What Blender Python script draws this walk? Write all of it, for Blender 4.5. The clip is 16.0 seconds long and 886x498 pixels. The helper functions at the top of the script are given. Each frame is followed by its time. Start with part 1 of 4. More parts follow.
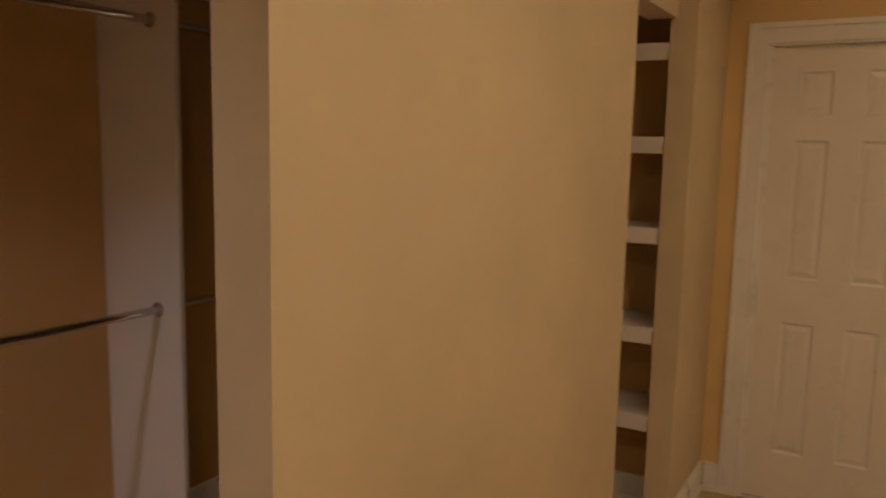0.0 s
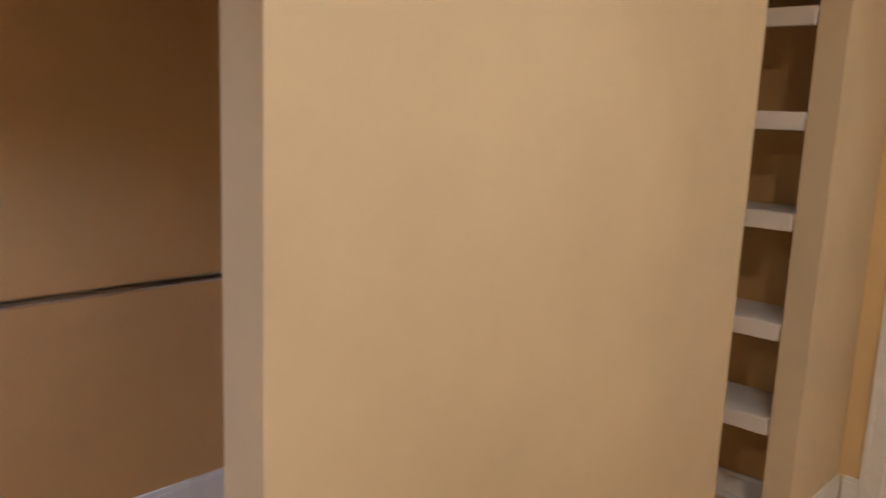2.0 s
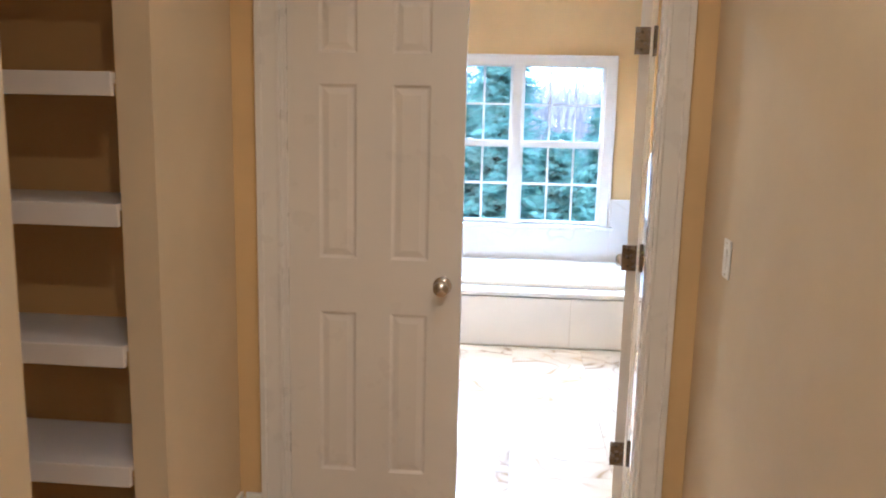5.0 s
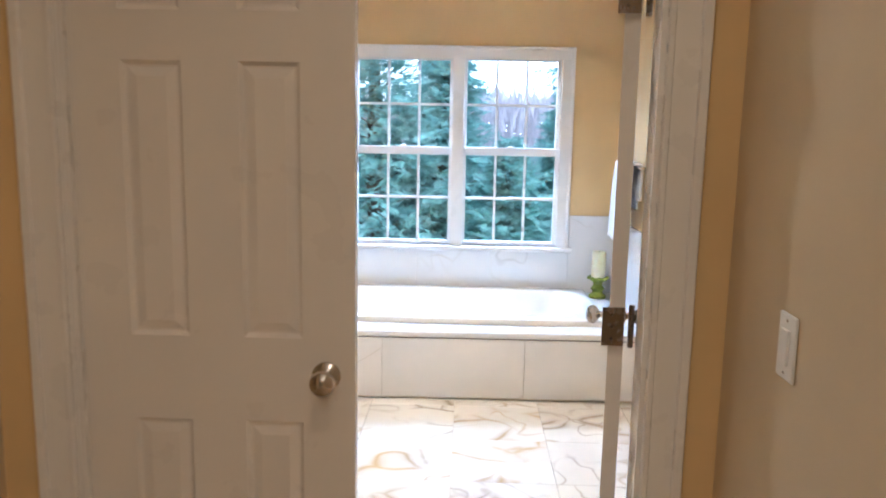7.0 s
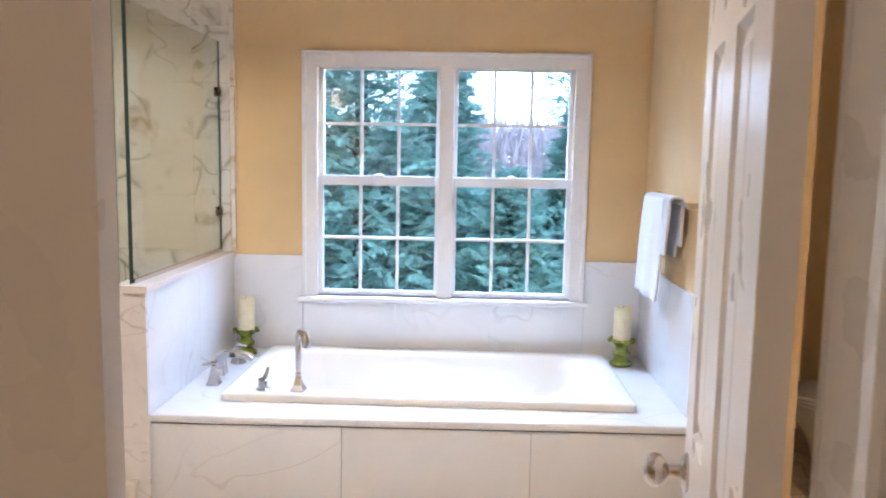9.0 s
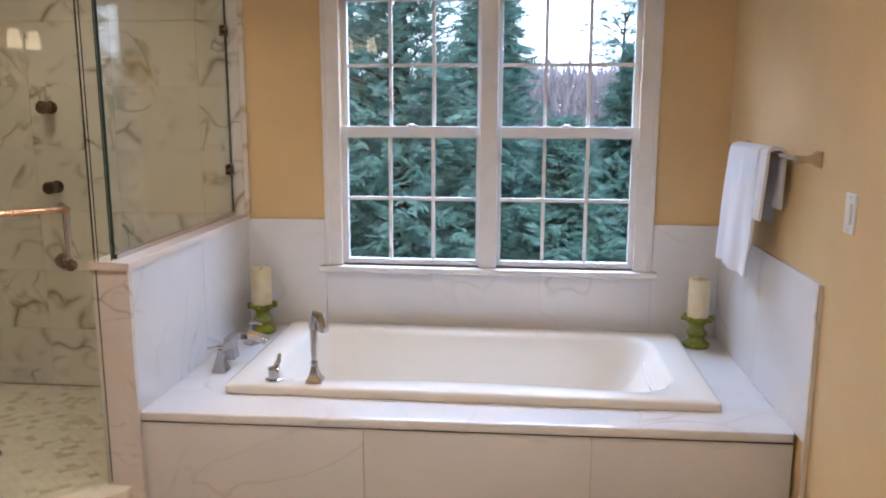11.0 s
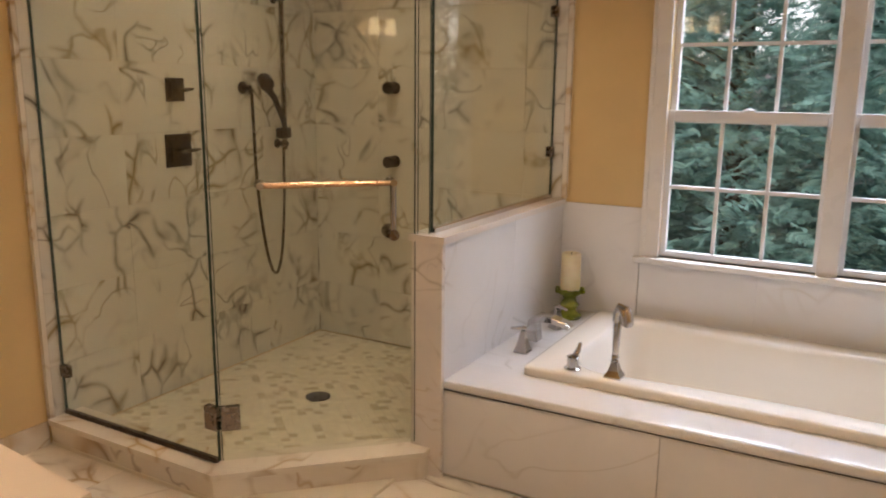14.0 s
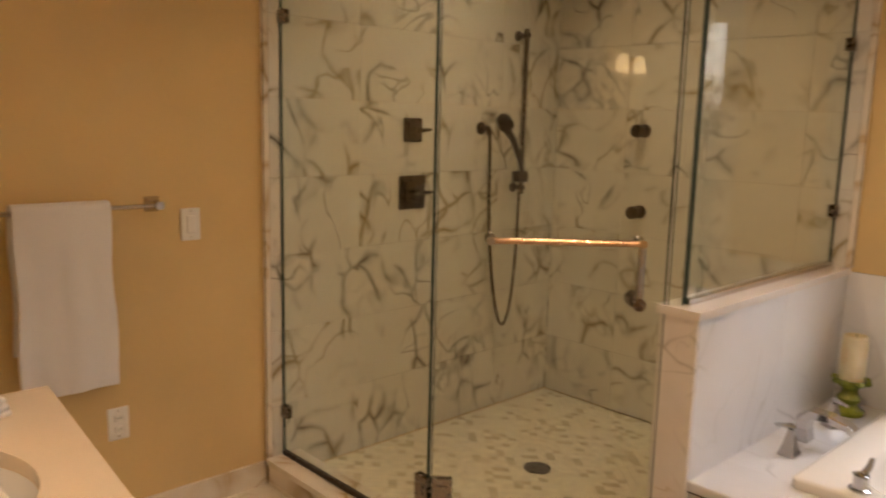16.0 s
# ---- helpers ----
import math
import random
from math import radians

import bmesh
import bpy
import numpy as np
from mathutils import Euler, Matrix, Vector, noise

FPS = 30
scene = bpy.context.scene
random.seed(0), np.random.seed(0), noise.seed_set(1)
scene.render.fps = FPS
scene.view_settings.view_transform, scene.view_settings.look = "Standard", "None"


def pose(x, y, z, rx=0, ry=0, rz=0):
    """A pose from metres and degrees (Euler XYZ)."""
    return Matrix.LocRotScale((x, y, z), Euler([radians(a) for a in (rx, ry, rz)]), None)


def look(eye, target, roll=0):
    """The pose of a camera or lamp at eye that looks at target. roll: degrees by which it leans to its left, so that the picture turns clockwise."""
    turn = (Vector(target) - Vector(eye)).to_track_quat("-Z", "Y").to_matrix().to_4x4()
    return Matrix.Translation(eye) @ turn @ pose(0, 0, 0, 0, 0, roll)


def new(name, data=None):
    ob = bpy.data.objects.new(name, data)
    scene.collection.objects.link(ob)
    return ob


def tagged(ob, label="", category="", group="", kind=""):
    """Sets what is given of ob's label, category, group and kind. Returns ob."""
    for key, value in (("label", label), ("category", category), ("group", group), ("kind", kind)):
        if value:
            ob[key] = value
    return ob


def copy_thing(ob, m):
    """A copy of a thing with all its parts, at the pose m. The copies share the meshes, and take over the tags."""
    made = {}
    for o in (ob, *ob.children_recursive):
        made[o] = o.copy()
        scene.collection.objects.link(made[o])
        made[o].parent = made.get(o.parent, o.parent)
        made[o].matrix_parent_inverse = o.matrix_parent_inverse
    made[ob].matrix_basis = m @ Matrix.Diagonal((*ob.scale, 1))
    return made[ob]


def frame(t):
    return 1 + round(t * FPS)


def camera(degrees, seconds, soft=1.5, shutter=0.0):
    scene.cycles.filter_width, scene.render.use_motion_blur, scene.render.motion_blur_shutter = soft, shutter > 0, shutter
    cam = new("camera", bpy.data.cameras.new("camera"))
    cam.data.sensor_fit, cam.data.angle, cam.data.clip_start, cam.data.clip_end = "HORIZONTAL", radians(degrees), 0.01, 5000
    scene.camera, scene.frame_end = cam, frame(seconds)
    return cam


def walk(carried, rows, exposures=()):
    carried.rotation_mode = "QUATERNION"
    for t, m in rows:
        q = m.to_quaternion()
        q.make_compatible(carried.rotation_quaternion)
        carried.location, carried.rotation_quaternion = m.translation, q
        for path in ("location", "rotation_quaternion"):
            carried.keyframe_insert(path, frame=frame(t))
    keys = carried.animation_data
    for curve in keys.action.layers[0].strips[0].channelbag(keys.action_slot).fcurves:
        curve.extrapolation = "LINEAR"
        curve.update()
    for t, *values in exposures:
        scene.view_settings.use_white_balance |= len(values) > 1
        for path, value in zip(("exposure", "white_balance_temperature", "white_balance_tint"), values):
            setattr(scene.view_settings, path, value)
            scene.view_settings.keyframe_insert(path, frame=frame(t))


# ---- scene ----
cam = camera(59.4, 16.0, soft=1.9, shutter=0.4)
PATH = [
    (0, (0.007, -0.878, 1.587), (-0.989, 0.835, 1.320), 1.2),
    (0.5, (0.175, -0.892, 1.624), (-1.112, 0.611, 1.331), 2.4),
    (1, (0.215, -0.819, 1.601), (-1.229, 0.526, 1.278), 2.4),
    (1.5, (0.203, -0.753, 1.589), (-1.263, 0.566, 1.253), 2.6),
    (2, (0.178, -0.671, 1.589), (-1.168, 0.766, 1.238), 2.3),
    (2.5, (0.132, -0.564, 1.593), (-1.044, 1.019, 1.263), 1.7),
    (3, (0.137, -0.476, 1.596), (-0.834, 1.239, 1.251), 1.6),
    (3.5, (0.128, -0.398, 1.576), (-0.599, 1.434, 1.234), 0.8),
    (4, (0.221, -0.286, 1.548), (-0.283, 1.615, 1.187), 1.0),
    (4.5, (0.267, -0.082, 1.538), (-0.021, 1.862, 1.165), 1.1),
    (5, (0.294, 0.141, 1.533), (0.113, 2.105, 1.198), 1.3),
    (5.2, (0.313, 0.214, 1.531), (0.145, 2.181, 1.208), 1.4),
    (7.3, (0.373, 1.323, 1.500), (0.348, 3.298, 1.184), 1.1),
    (7.5, (0.382, 1.455, 1.474), (0.382, 3.428, 1.147), 1.0),
    (8, (0.372, 1.739, 1.485), (0.388, 3.723, 1.230), -0.6),
    (8.5, (0.404, 1.960, 1.468), (0.380, 3.941, 1.188), -1.1),
    (9, (0.425, 2.168, 1.471), (0.353, 4.153, 1.236), 1.0),
    (9.2, (0.426, 2.239, 1.465), (0.316, 4.212, 1.156), 1.5),
    (11.3, (0.435, 2.779, 1.453), (0.195, 4.731, 1.093), -0.6),
    (11.5, (0.485, 2.779, 1.459), (0.167, 4.721, 1.099), -0.2),
    (12, (0.480, 2.801, 1.463), (0.021, 4.711, 1.087), 0.4),
    (12.5, (0.478, 2.830, 1.463), (-0.130, 4.698, 1.086), 0.1),
    (13, (0.474, 2.849, 1.455), (-0.265, 4.663, 1.050), 0.4),
    (13.5, (0.458, 2.858, 1.443), (-0.411, 4.613, 1.036), 0.6),
    (14, (0.440, 2.877, 1.446), (-0.525, 4.582, 1.041), 0.6),
    (14.5, (0.394, 2.931, 1.448), (-0.655, 4.581, 1.030), 1.1),
    (15, (0.332, 3.009, 1.453), (-0.809, 4.602, 1.053), 1.9),
    (15.5, (0.252, 3.086, 1.472), (-0.999, 4.603, 1.106), 2.2),
    (16, (0.210, 3.127, 1.472), (-1.221, 4.486, 1.146), 1.4),
]
walk(cam, [(t, look(eye, target, roll)) for t, eye, target, roll in PATH],
     exposures=[(0.0, 0.42, 6000, 12), (1.0, 0.88, 5200, 10), (2.0, 1.28, 4650, 9), (3.0, 1.48, 4450, 9), (5.2, 1.15, 4550, 10), (7.5, 0.68, 4750, 10),
                (9.2, 0.52, 4850, 15), (11.3, -0.36, 5500, 18), (13.0, -0.48, 6200, 19), (14.5, -0.51, 6800, 20), (16.0, -0.5, 7400, 21)])

# ---- world and lights ----
world = bpy.data.worlds.new("sky")
scene.world = world
world.use_nodes = True
wn = world.node_tree.nodes
sky = wn.new("ShaderNodeTexSky")
sky.sky_type, sky.sun_disc = "NISHITA", False
sky.sun_elevation, sky.sun_rotation = radians(50), radians(155)
sky.dust_density, sky.ozone_density = 1.2, 0.6
world.node_tree.links.new(sky.outputs[0], wn["Background"].inputs[0])
wn["Background"].inputs[1].default_value = 0.15


def lamp(name, kind, m, energy, colour, size=0.1, size_y=None, angle=None):
    data = bpy.data.lights.new(name, kind)
    data.energy, data.color = energy, colour
    if kind == "AREA":
        data.size = size
        if size_y:
            data.shape, data.size_y = "RECTANGLE", size_y
    elif kind == "SUN":
        data.angle = angle
    else:
        data.shadow_soft_size = size
    ob = new(name, data)
    ob.matrix_world = m
    return ob


WARM = (1.0, 0.80, 0.56)
HALLWARM = (1.0, 0.75, 0.455)
COOL = (0.72, 0.84, 1.0)
lamp("sun", "SUN", look((4, -9, 14), (0, 0, 0)), 5.0, (1.0, 0.97, 0.92), angle=radians(20))
# lamp added above the window view, standing in for open sky over the yard
lamp("sky_daylight", "AREA", look((0.27, 7.7, 3.05), (0.27, 5.0, 0.6)), 540, COOL, 3.6, 1.5)


# ---- materials ----
def mat(name, colour, rough=0.5, metal=0.0, spec=0.5):
    m = bpy.data.materials.new(name)
    m.use_nodes = True
    b = m.node_tree.nodes["Principled BSDF"]
    b.inputs["Base Color"].default_value = (*colour, 1)
    b.inputs["Roughness"].default_value = rough
    b.inputs["Metallic"].default_value = metal
    b.inputs["Specular IOR Level"].default_value = spec
    return m


def node(m, kind, **inputs):
    n = m.node_tree.nodes.new(kind)
    for key, value in inputs.items():
        n.inputs[key.replace("_", " ")].default_value = value
    return n


def link(m, a, b):
    m.node_tree.links.new(a, b)


def bsdf(m):
    return m.node_tree.nodes["Principled BSDF"]


def ramp(m, fac, stops):
    r = m.node_tree.nodes.new("ShaderNodeValToRGB")
    el = r.color_ramp.elements
    while len(el) < len(stops):
        el.new(0.5)
    for e, (p, c) in zip(el, stops):
        e.position, e.color = p, (*c, 1)
    link(m, fac, r.inputs[0])
    return r.outputs[0]


def mix(m, fac, a, b, kind="MIX"):
    n = m.node_tree.nodes.new("ShaderNodeMix")
    n.data_type, n.blend_type = "RGBA", kind
    for value, socket in ((fac, n.inputs[0]), (a, n.inputs[6]), (b, n.inputs[7])):
        if isinstance(value, (int, float)):
            socket.default_value = value
        elif isinstance(value, tuple):
            socket.default_value = (*value, 1)
        else:
            link(m, value, socket)
    return n.outputs[2]


def coords(m, scale=1.0, per_object=False):
    """World-sized coordinates, shifted piece by piece where per_object is set."""
    geo = m.node_tree.nodes.new("ShaderNodeNewGeometry")
    out = geo.outputs["Position"]
    if per_object:
        info = m.node_tree.nodes.new("ShaderNodeObjectInfo")
        mul = node(m, "ShaderNodeVectorMath")
        mul.operation = "SCALE"
        comb = m.node_tree.nodes.new("ShaderNodeCombineXYZ")
        for i in range(3):
            link(m, info.outputs["Random"], comb.inputs[i])
        link(m, comb.outputs[0], mul.inputs[0])
        mul.inputs["Scale"].default_value = 37.0
        add = node(m, "ShaderNodeVectorMath")
        link(m, out, add.inputs[0])
        link(m, mul.outputs[0], add.inputs[1])
        out = add.outputs[0]
    if scale != 1.0:
        s = node(m, "ShaderNodeVectorMath")
        s.operation = "SCALE"
        s.inputs["Scale"].default_value = scale
        link(m, out, s.inputs[0])
        out = s.outputs[0]
    return out


def noise_tex(m, vec, scale, detail=4.0, rough=0.5, distort=0.0):
    n = node(m, "ShaderNodeTexNoise", Scale=scale, Detail=detail, Roughness=rough, Distortion=distort)
    link(m, vec, n.inputs["Vector"])
    return n.outputs[0]


def bump(m, height, strength=0.1, distance=0.01):
    b = node(m, "ShaderNodeBump", Strength=strength, Distance=distance)
    link(m, height, b.inputs["Height"])
    link(m, b.outputs[0], bsdf(m).inputs["Normal"])


def painted(name, colour, rough=0.55, vary=0.12, peel=0.05):
    m = mat(name, colour, rough, 0, 0.35)
    p = coords(m)
    big = noise_tex(m, p, 1.3, 5)
    dark = tuple(c * (1 - vary) for c in colour)
    lite = tuple(min(1, c * (1 + vary * 0.5)) for c in colour)
    link(m, ramp(m, big, [(0.3, dark), (0.7, lite)]), bsdf(m).inputs["Base Color"])
    fine = noise_tex(m, p, 260, 2)
    bump(m, fine, peel, 0.004)
    r = ramp(m, noise_tex(m, p, 9, 4), [(0.3, (rough - 0.07,) * 3), (0.7, (rough + 0.08,) * 3)])
    link(m, r, bsdf(m).inputs["Roughness"])
    return m


def marble(name, base, vein, gold, amount=1.0, rough=0.06, scale=1.0, sparse=0.0):
    m = mat(name, base, rough, 0, 0.5)
    p = coords(m, scale, True)
    # clouds under the veins
    cloud = noise_tex(m, p, 2.2, 6, 0.6, 0.4)
    ground = ramp(m, cloud, [(0.35, tuple(c * 0.9 for c in base)), (0.65, base)])
    # two sets of thin veins, each broken up by a mask
    def veins(freq, distort, width, seed, low, high):
        off = node(m, "ShaderNodeVectorMath")
        off.inputs[1].default_value = (seed, seed * 0.7, seed * 1.3)
        link(m, p, off.inputs[0])
        warp = noise_tex(m, off.outputs[0], freq, 2.5, 0.5, distort)
        sub = node(m, "ShaderNodeMath")
        sub.operation = "SUBTRACT"
        link(m, warp, sub.inputs[0])
        sub.inputs[1].default_value = 0.5
        ab = node(m, "ShaderNodeMath")
        ab.operation = "ABSOLUTE"
        link(m, sub.outputs[0], ab.inputs[0])
        line = ramp(m, ab.outputs[0], [(0.0, (1, 1, 1)), (width, (0, 0, 0))])
        mask = ramp(m, noise_tex(m, off.outputs[0], freq * 0.9, 2), [(low, (0, 0, 0)), (high, (1, 1, 1))])
        return mix(m, 1.0, line, mask, "MULTIPLY")
    # branching cracks that run aslant
    bend = node(m, "ShaderNodeTexNoise", Scale=2.2, Detail=1.6, Roughness=0.45)
    link(m, p, bend.inputs["Vector"])
    pull = node(m, "ShaderNodeVectorMath")
    pull.operation = "SCALE"
    pull.inputs["Scale"].default_value = 0.55
    link(m, bend.outputs["Color"], pull.inputs[0])
    moved = node(m, "ShaderNodeVectorMath")
    link(m, p, moved.inputs[0])
    link(m, pull.outputs[0], moved.inputs[1])
    slant = node(m, "ShaderNodeMapping")
    slant.inputs["Rotation"].default_value = (0.6, 0.5, 0.7)
    slant.inputs["Scale"].default_value = (1.0, 2.1, 1.5)
    link(m, moved.outputs[0], slant.inputs[0])
    cell = node(m, "ShaderNodeTexVoronoi", Scale=2.3)
    cell.feature = "DISTANCE_TO_EDGE"
    link(m, slant.outputs[0], cell.inputs["Vector"])
    crack = ramp(m, cell.outputs["Distance"], [(0.0, (1, 1, 1)), (0.024 * amount, (0.42, 0.42, 0.42)), (0.070 * amount, (0, 0, 0))])
    v1 = mix(m, 1.0, crack, ramp(m, noise_tex(m, p, 3.1, 3), [(0.45 + sparse, (0, 0, 0)), (0.60 + sparse, (1, 1, 1))]), "MULTIPLY")
    v2 = veins(3.0, 0.5, 0.013 * amount, 11.7, 0.47 + sparse, 0.58 + sparse)
    v3 = veins(2.3, 2.2, 0.05 * amount, 23.9, 0.58, 0.70)
    tone = ramp(m, noise_tex(m, p, 1.1, 3), [(0.42, vein), (0.6, gold)])
    c = mix(m, v3, ground, mix(m, 0.55, ground, tone))
    c = mix(m, v2, c, mix(m, 0.35, tone, ground))
    c = mix(m, v1, c, tone)
    link(m, c, bsdf(m).inputs["Base Color"])
    r = ramp(m, noise_tex(m, p, 14, 3), [(0.3, (rough * 0.7,) * 3), (0.75, (rough * 1.6,) * 3)])
    link(m, r, bsdf(m).inputs["Roughness"])
    bump(m, cloud, 0.02, 0.004)
    return m


def metal(name, colour, rough):
    m = mat(name, colour, rough, 1.0)
    p = coords(m)
    r = ramp(m, noise_tex(m, p, 60, 3), [(0.3, (rough * 0.7,) * 3), (0.7, (rough * 1.5,) * 3)])
    link(m, r, bsdf(m).inputs["Roughness"])
    return m


YELLOW = painted("yellow_wall_paint", (0.71, 0.51, 0.245), 0.5)
CREAM = painted("cream_wall_paint", (0.64, 0.515, 0.33), 0.65)
WHITE = painted("white_trim_paint", (0.80, 0.77, 0.73), 0.3, 0.05, 0.02)
DOORPAINT = painted("white_door_paint", (0.78, 0.73, 0.67), 0.32, 0.05, 0.04)
CEIL = painted("white_ceiling_paint", (0.8, 0.78, 0.74), 0.8, 0.05, 0.1)
MELAMINE = painted("white_shelf_board", (0.74, 0.68, 0.62), 0.4, 0.06, 0.02)
MARBLE = marble("shower_marble", (0.74, 0.71, 0.62), (0.13, 0.11, 0.085), (0.32, 0.24, 0.11), 1.55, 0.03, 1.2, 0.02)
WHITEMARBLE = marble("white_marble", (0.80, 0.78, 0.76), (0.52, 0.50, 0.48), (0.60, 0.54, 0.45), 0.42, 0.06, 0.55, 0.11)
FLOORMARBLE = marble("floor_marble", (0.80, 0.73, 0.62), (0.34, 0.26, 0.18), (0.55, 0.36, 0.14), 1.5, 0.07, 0.9)
POSTMARBLE = marble("post_marble", (0.78, 0.72, 0.66), (0.42, 0.38, 0.34), (0.56, 0.46, 0.34), 0.8, 0.12, 1.6, 0.06)
GROUT = painted("pale_grout", (0.62, 0.56, 0.47), 0.8, 0.15, 0.2)
ACRYLIC = mat("white_acrylic", (0.84, 0.79, 0.705), 0.1, 0, 0.5)
PORCELAIN = mat("white_porcelain", (0.84, 0.84, 0.84), 0.08, 0, 0.5)
NICKEL = metal("brushed_nickel", (0.55, 0.50, 0.45), 0.18)
CHROME = metal("polished_chrome", (0.56, 0.54, 0.52), 0.06)
DARKNICKEL = metal("dark_nickel", (0.24, 0.20, 0.16), 0.22)
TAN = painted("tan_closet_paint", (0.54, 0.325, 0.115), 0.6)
CREAMSTONE = painted("cream_marble", (0.76, 0.69, 0.61), 0.14, 0.1, 0.0)
QUARTZ = painted("cream_stone", (0.72, 0.61, 0.48), 0.16, 0.06, 0.0)
PALEGROUT = painted("cream_grout", (0.70, 0.63, 0.50), 0.7, 0.1, 0.1)
BRONZE = metal("dark_bronze", (0.09, 0.07, 0.055), 0.3)
COPPERY = metal("satin_copper", (0.62, 0.40, 0.24), 0.2)
DARK = mat("dark_rubber", (0.015, 0.014, 0.013), 0.5)
PLASTIC = mat("white_plastic", (0.8, 0.78, 0.74), 0.3)
VINYL = painted("white_vinyl", (0.78, 0.77, 0.76), 0.35, 0.04, 0.01)


def glass_mat(name, tint, rough=0.0):
    m = bpy.data.materials.new(name)
    m.use_nodes = True
    nt = m.node_tree
    nt.nodes.clear()
    out = nt.nodes.new("ShaderNodeOutputMaterial")
    tr = nt.nodes.new("ShaderNodeBsdfTransparent")
    tr.inputs[0].default_value = (*tint, 1)
    gl = nt.nodes.new("ShaderNodeBsdfGlossy")
    gl.inputs["Roughness"].default_value = rough
    lw = nt.nodes.new("ShaderNodeLayerWeight")
    lw.inputs[0].default_value = 0.5
    pw = nt.nodes.new("ShaderNodeMath")
    pw.operation = "POWER"
    pw.inputs[1].default_value = 5.0
    nt.links.new(lw.outputs["Facing"], pw.inputs[0])
    ma = nt.nodes.new("ShaderNodeMath")
    ma.operation = "MULTIPLY_ADD"
    ma.inputs[1].default_value, ma.inputs[2].default_value = 0.9, 0.035
    nt.links.new(pw.outputs[0], ma.inputs[0])
    mx = nt.nodes.new("ShaderNodeMixShader")
    nt.links.new(ma.outputs[0], mx.inputs[0])
    nt.links.new(tr.outputs[0], mx.inputs[1])
    nt.links.new(gl.outputs[0], mx.inputs[2])
    nt.links.new(mx.outputs[0], out.inputs[0])
    return m


GLASS = glass_mat("clear_glass", (0.97, 0.98, 0.97))
SHOWERGLASS = glass_mat("green_tinged_glass", (0.95, 0.965, 0.92))
EDGEGLASS = mat("glass_edge", (0.05, 0.075, 0.063), 0.15)


def towel_mat():
    m = mat("white_terry", (0.82, 0.80, 0.80), 0.95, 0, 0.1)
    p = coords(m)
    v = node(m, "ShaderNodeTexVoronoi", Scale=420.0)
    link(m, p, v.inputs["Vector"])
    bump(m, v.outputs[0], 0.6, 0.004)
    return m


def wax_mat():
    m = mat("ivory_wax", (0.80, 0.70, 0.45), 0.45)
    bsdf(m).inputs["Subsurface Weight"].default_value = 0.3
    bsdf(m).inputs["Subsurface Radius"].default_value = (0.02, 0.012, 0.006)
    link(m, ramp(m, noise_tex(m, coords(m), 18, 3), [(0.3, (0.74, 0.63, 0.38)), (0.7, (0.82, 0.73, 0.50))]), bsdf(m).inputs["Base Color"])
    return m


def green_glass_mat():
    m = mat("olive_green_glass", (0.30, 0.36, 0.03), 0.12)
    bsdf(m).inputs["Transmission Weight"].default_value = 0.35
    link(m, ramp(m, noise_tex(m, coords(m), 30, 3), [(0.3, (0.20, 0.24, 0.015)), (0.7, (0.42, 0.48, 0.06))]), bsdf(m).inputs["Base Color"])
    return m


def wood_mat():
    m = mat("tan_oak", (0.5, 0.32, 0.15), 0.35)
    p = coords(m, 1.0, True)
    st = node(m, "ShaderNodeMapping")
    st.inputs["Scale"].default_value = (22.0, 1.6, 22.0)
    link(m, p, st.inputs[0])
    grain = noise_tex(m, st.outputs[0], 3.0, 6, 0.6, 0.6)
    link(m, ramp(m, grain, [(0.3, (0.42, 0.28, 0.14)), (0.55, (0.55, 0.38, 0.20)), (0.75, (0.63, 0.46, 0.26))]), bsdf(m).inputs["Base Color"])
    bump(m, grain, 0.08, 0.003)
    return m


def mosaic_mat():
    m = mat("mosaic_stone", (0.7, 0.64, 0.5), 0.3)
    info = m.node_tree.nodes.new("ShaderNodeObjectInfo")
    geo = m.node_tree.nodes.new("ShaderNodeNewGeometry")
    add = node(m, "ShaderNodeMath")
    link(m, info.outputs["Random"], add.inputs[0])
    link(m, geo.outputs["Random Per Island"], add.inputs[1])
    fr = node(m, "ShaderNodeMath")
    fr.operation = "FRACT"
    link(m, add.outputs[0], fr.inputs[0])
    c = ramp(m, fr.outputs[0], [(0.0, (0.74, 0.68, 0.54)), (0.45, (0.78, 0.72, 0.58)), (0.84, (0.73, 0.66, 0.50)), (0.86, (0.50, 0.43, 0.29)), (1.0, (0.62, 0.54, 0.38))])
    cl = ramp(m, noise_tex(m, coords(m), 35, 4), [(0.3, (0.82, 0.82, 0.82)), (0.7, (1, 1, 1))])
    link(m, mix(m, 1.0, c, cl, "MULTIPLY"), bsdf(m).inputs["Base Color"])
    return m


TERRY, WAX, GREENGLASS, OAK, MOSAIC = towel_mat(), wax_mat(), green_glass_mat(), wood_mat(), mosaic_mat()


def shade_mat():
    m = mat("lit_glass_shade", (0.9, 0.8, 0.6), 0.4)
    bsdf(m).inputs["Emission Color"].default_value = (1.0, 0.72, 0.40, 1)
    bsdf(m).inputs["Emission Strength"].default_value = 9.0
    return m


SHADE = shade_mat()


# ---- building helpers ----
def finish(name, bm, material, smooth=False):
    me = bpy.data.meshes.new(name)
    bmesh.ops.recalc_face_normals(bm, faces=bm.faces)
    bm.to_mesh(me)
    bm.free()
    me.materials.append(material)
    if smooth:
        me.polygons.foreach_set("use_smooth", [True] * len(me.polygons))
        me.set_sharp_from_angle(angle=radians(40))
    return me


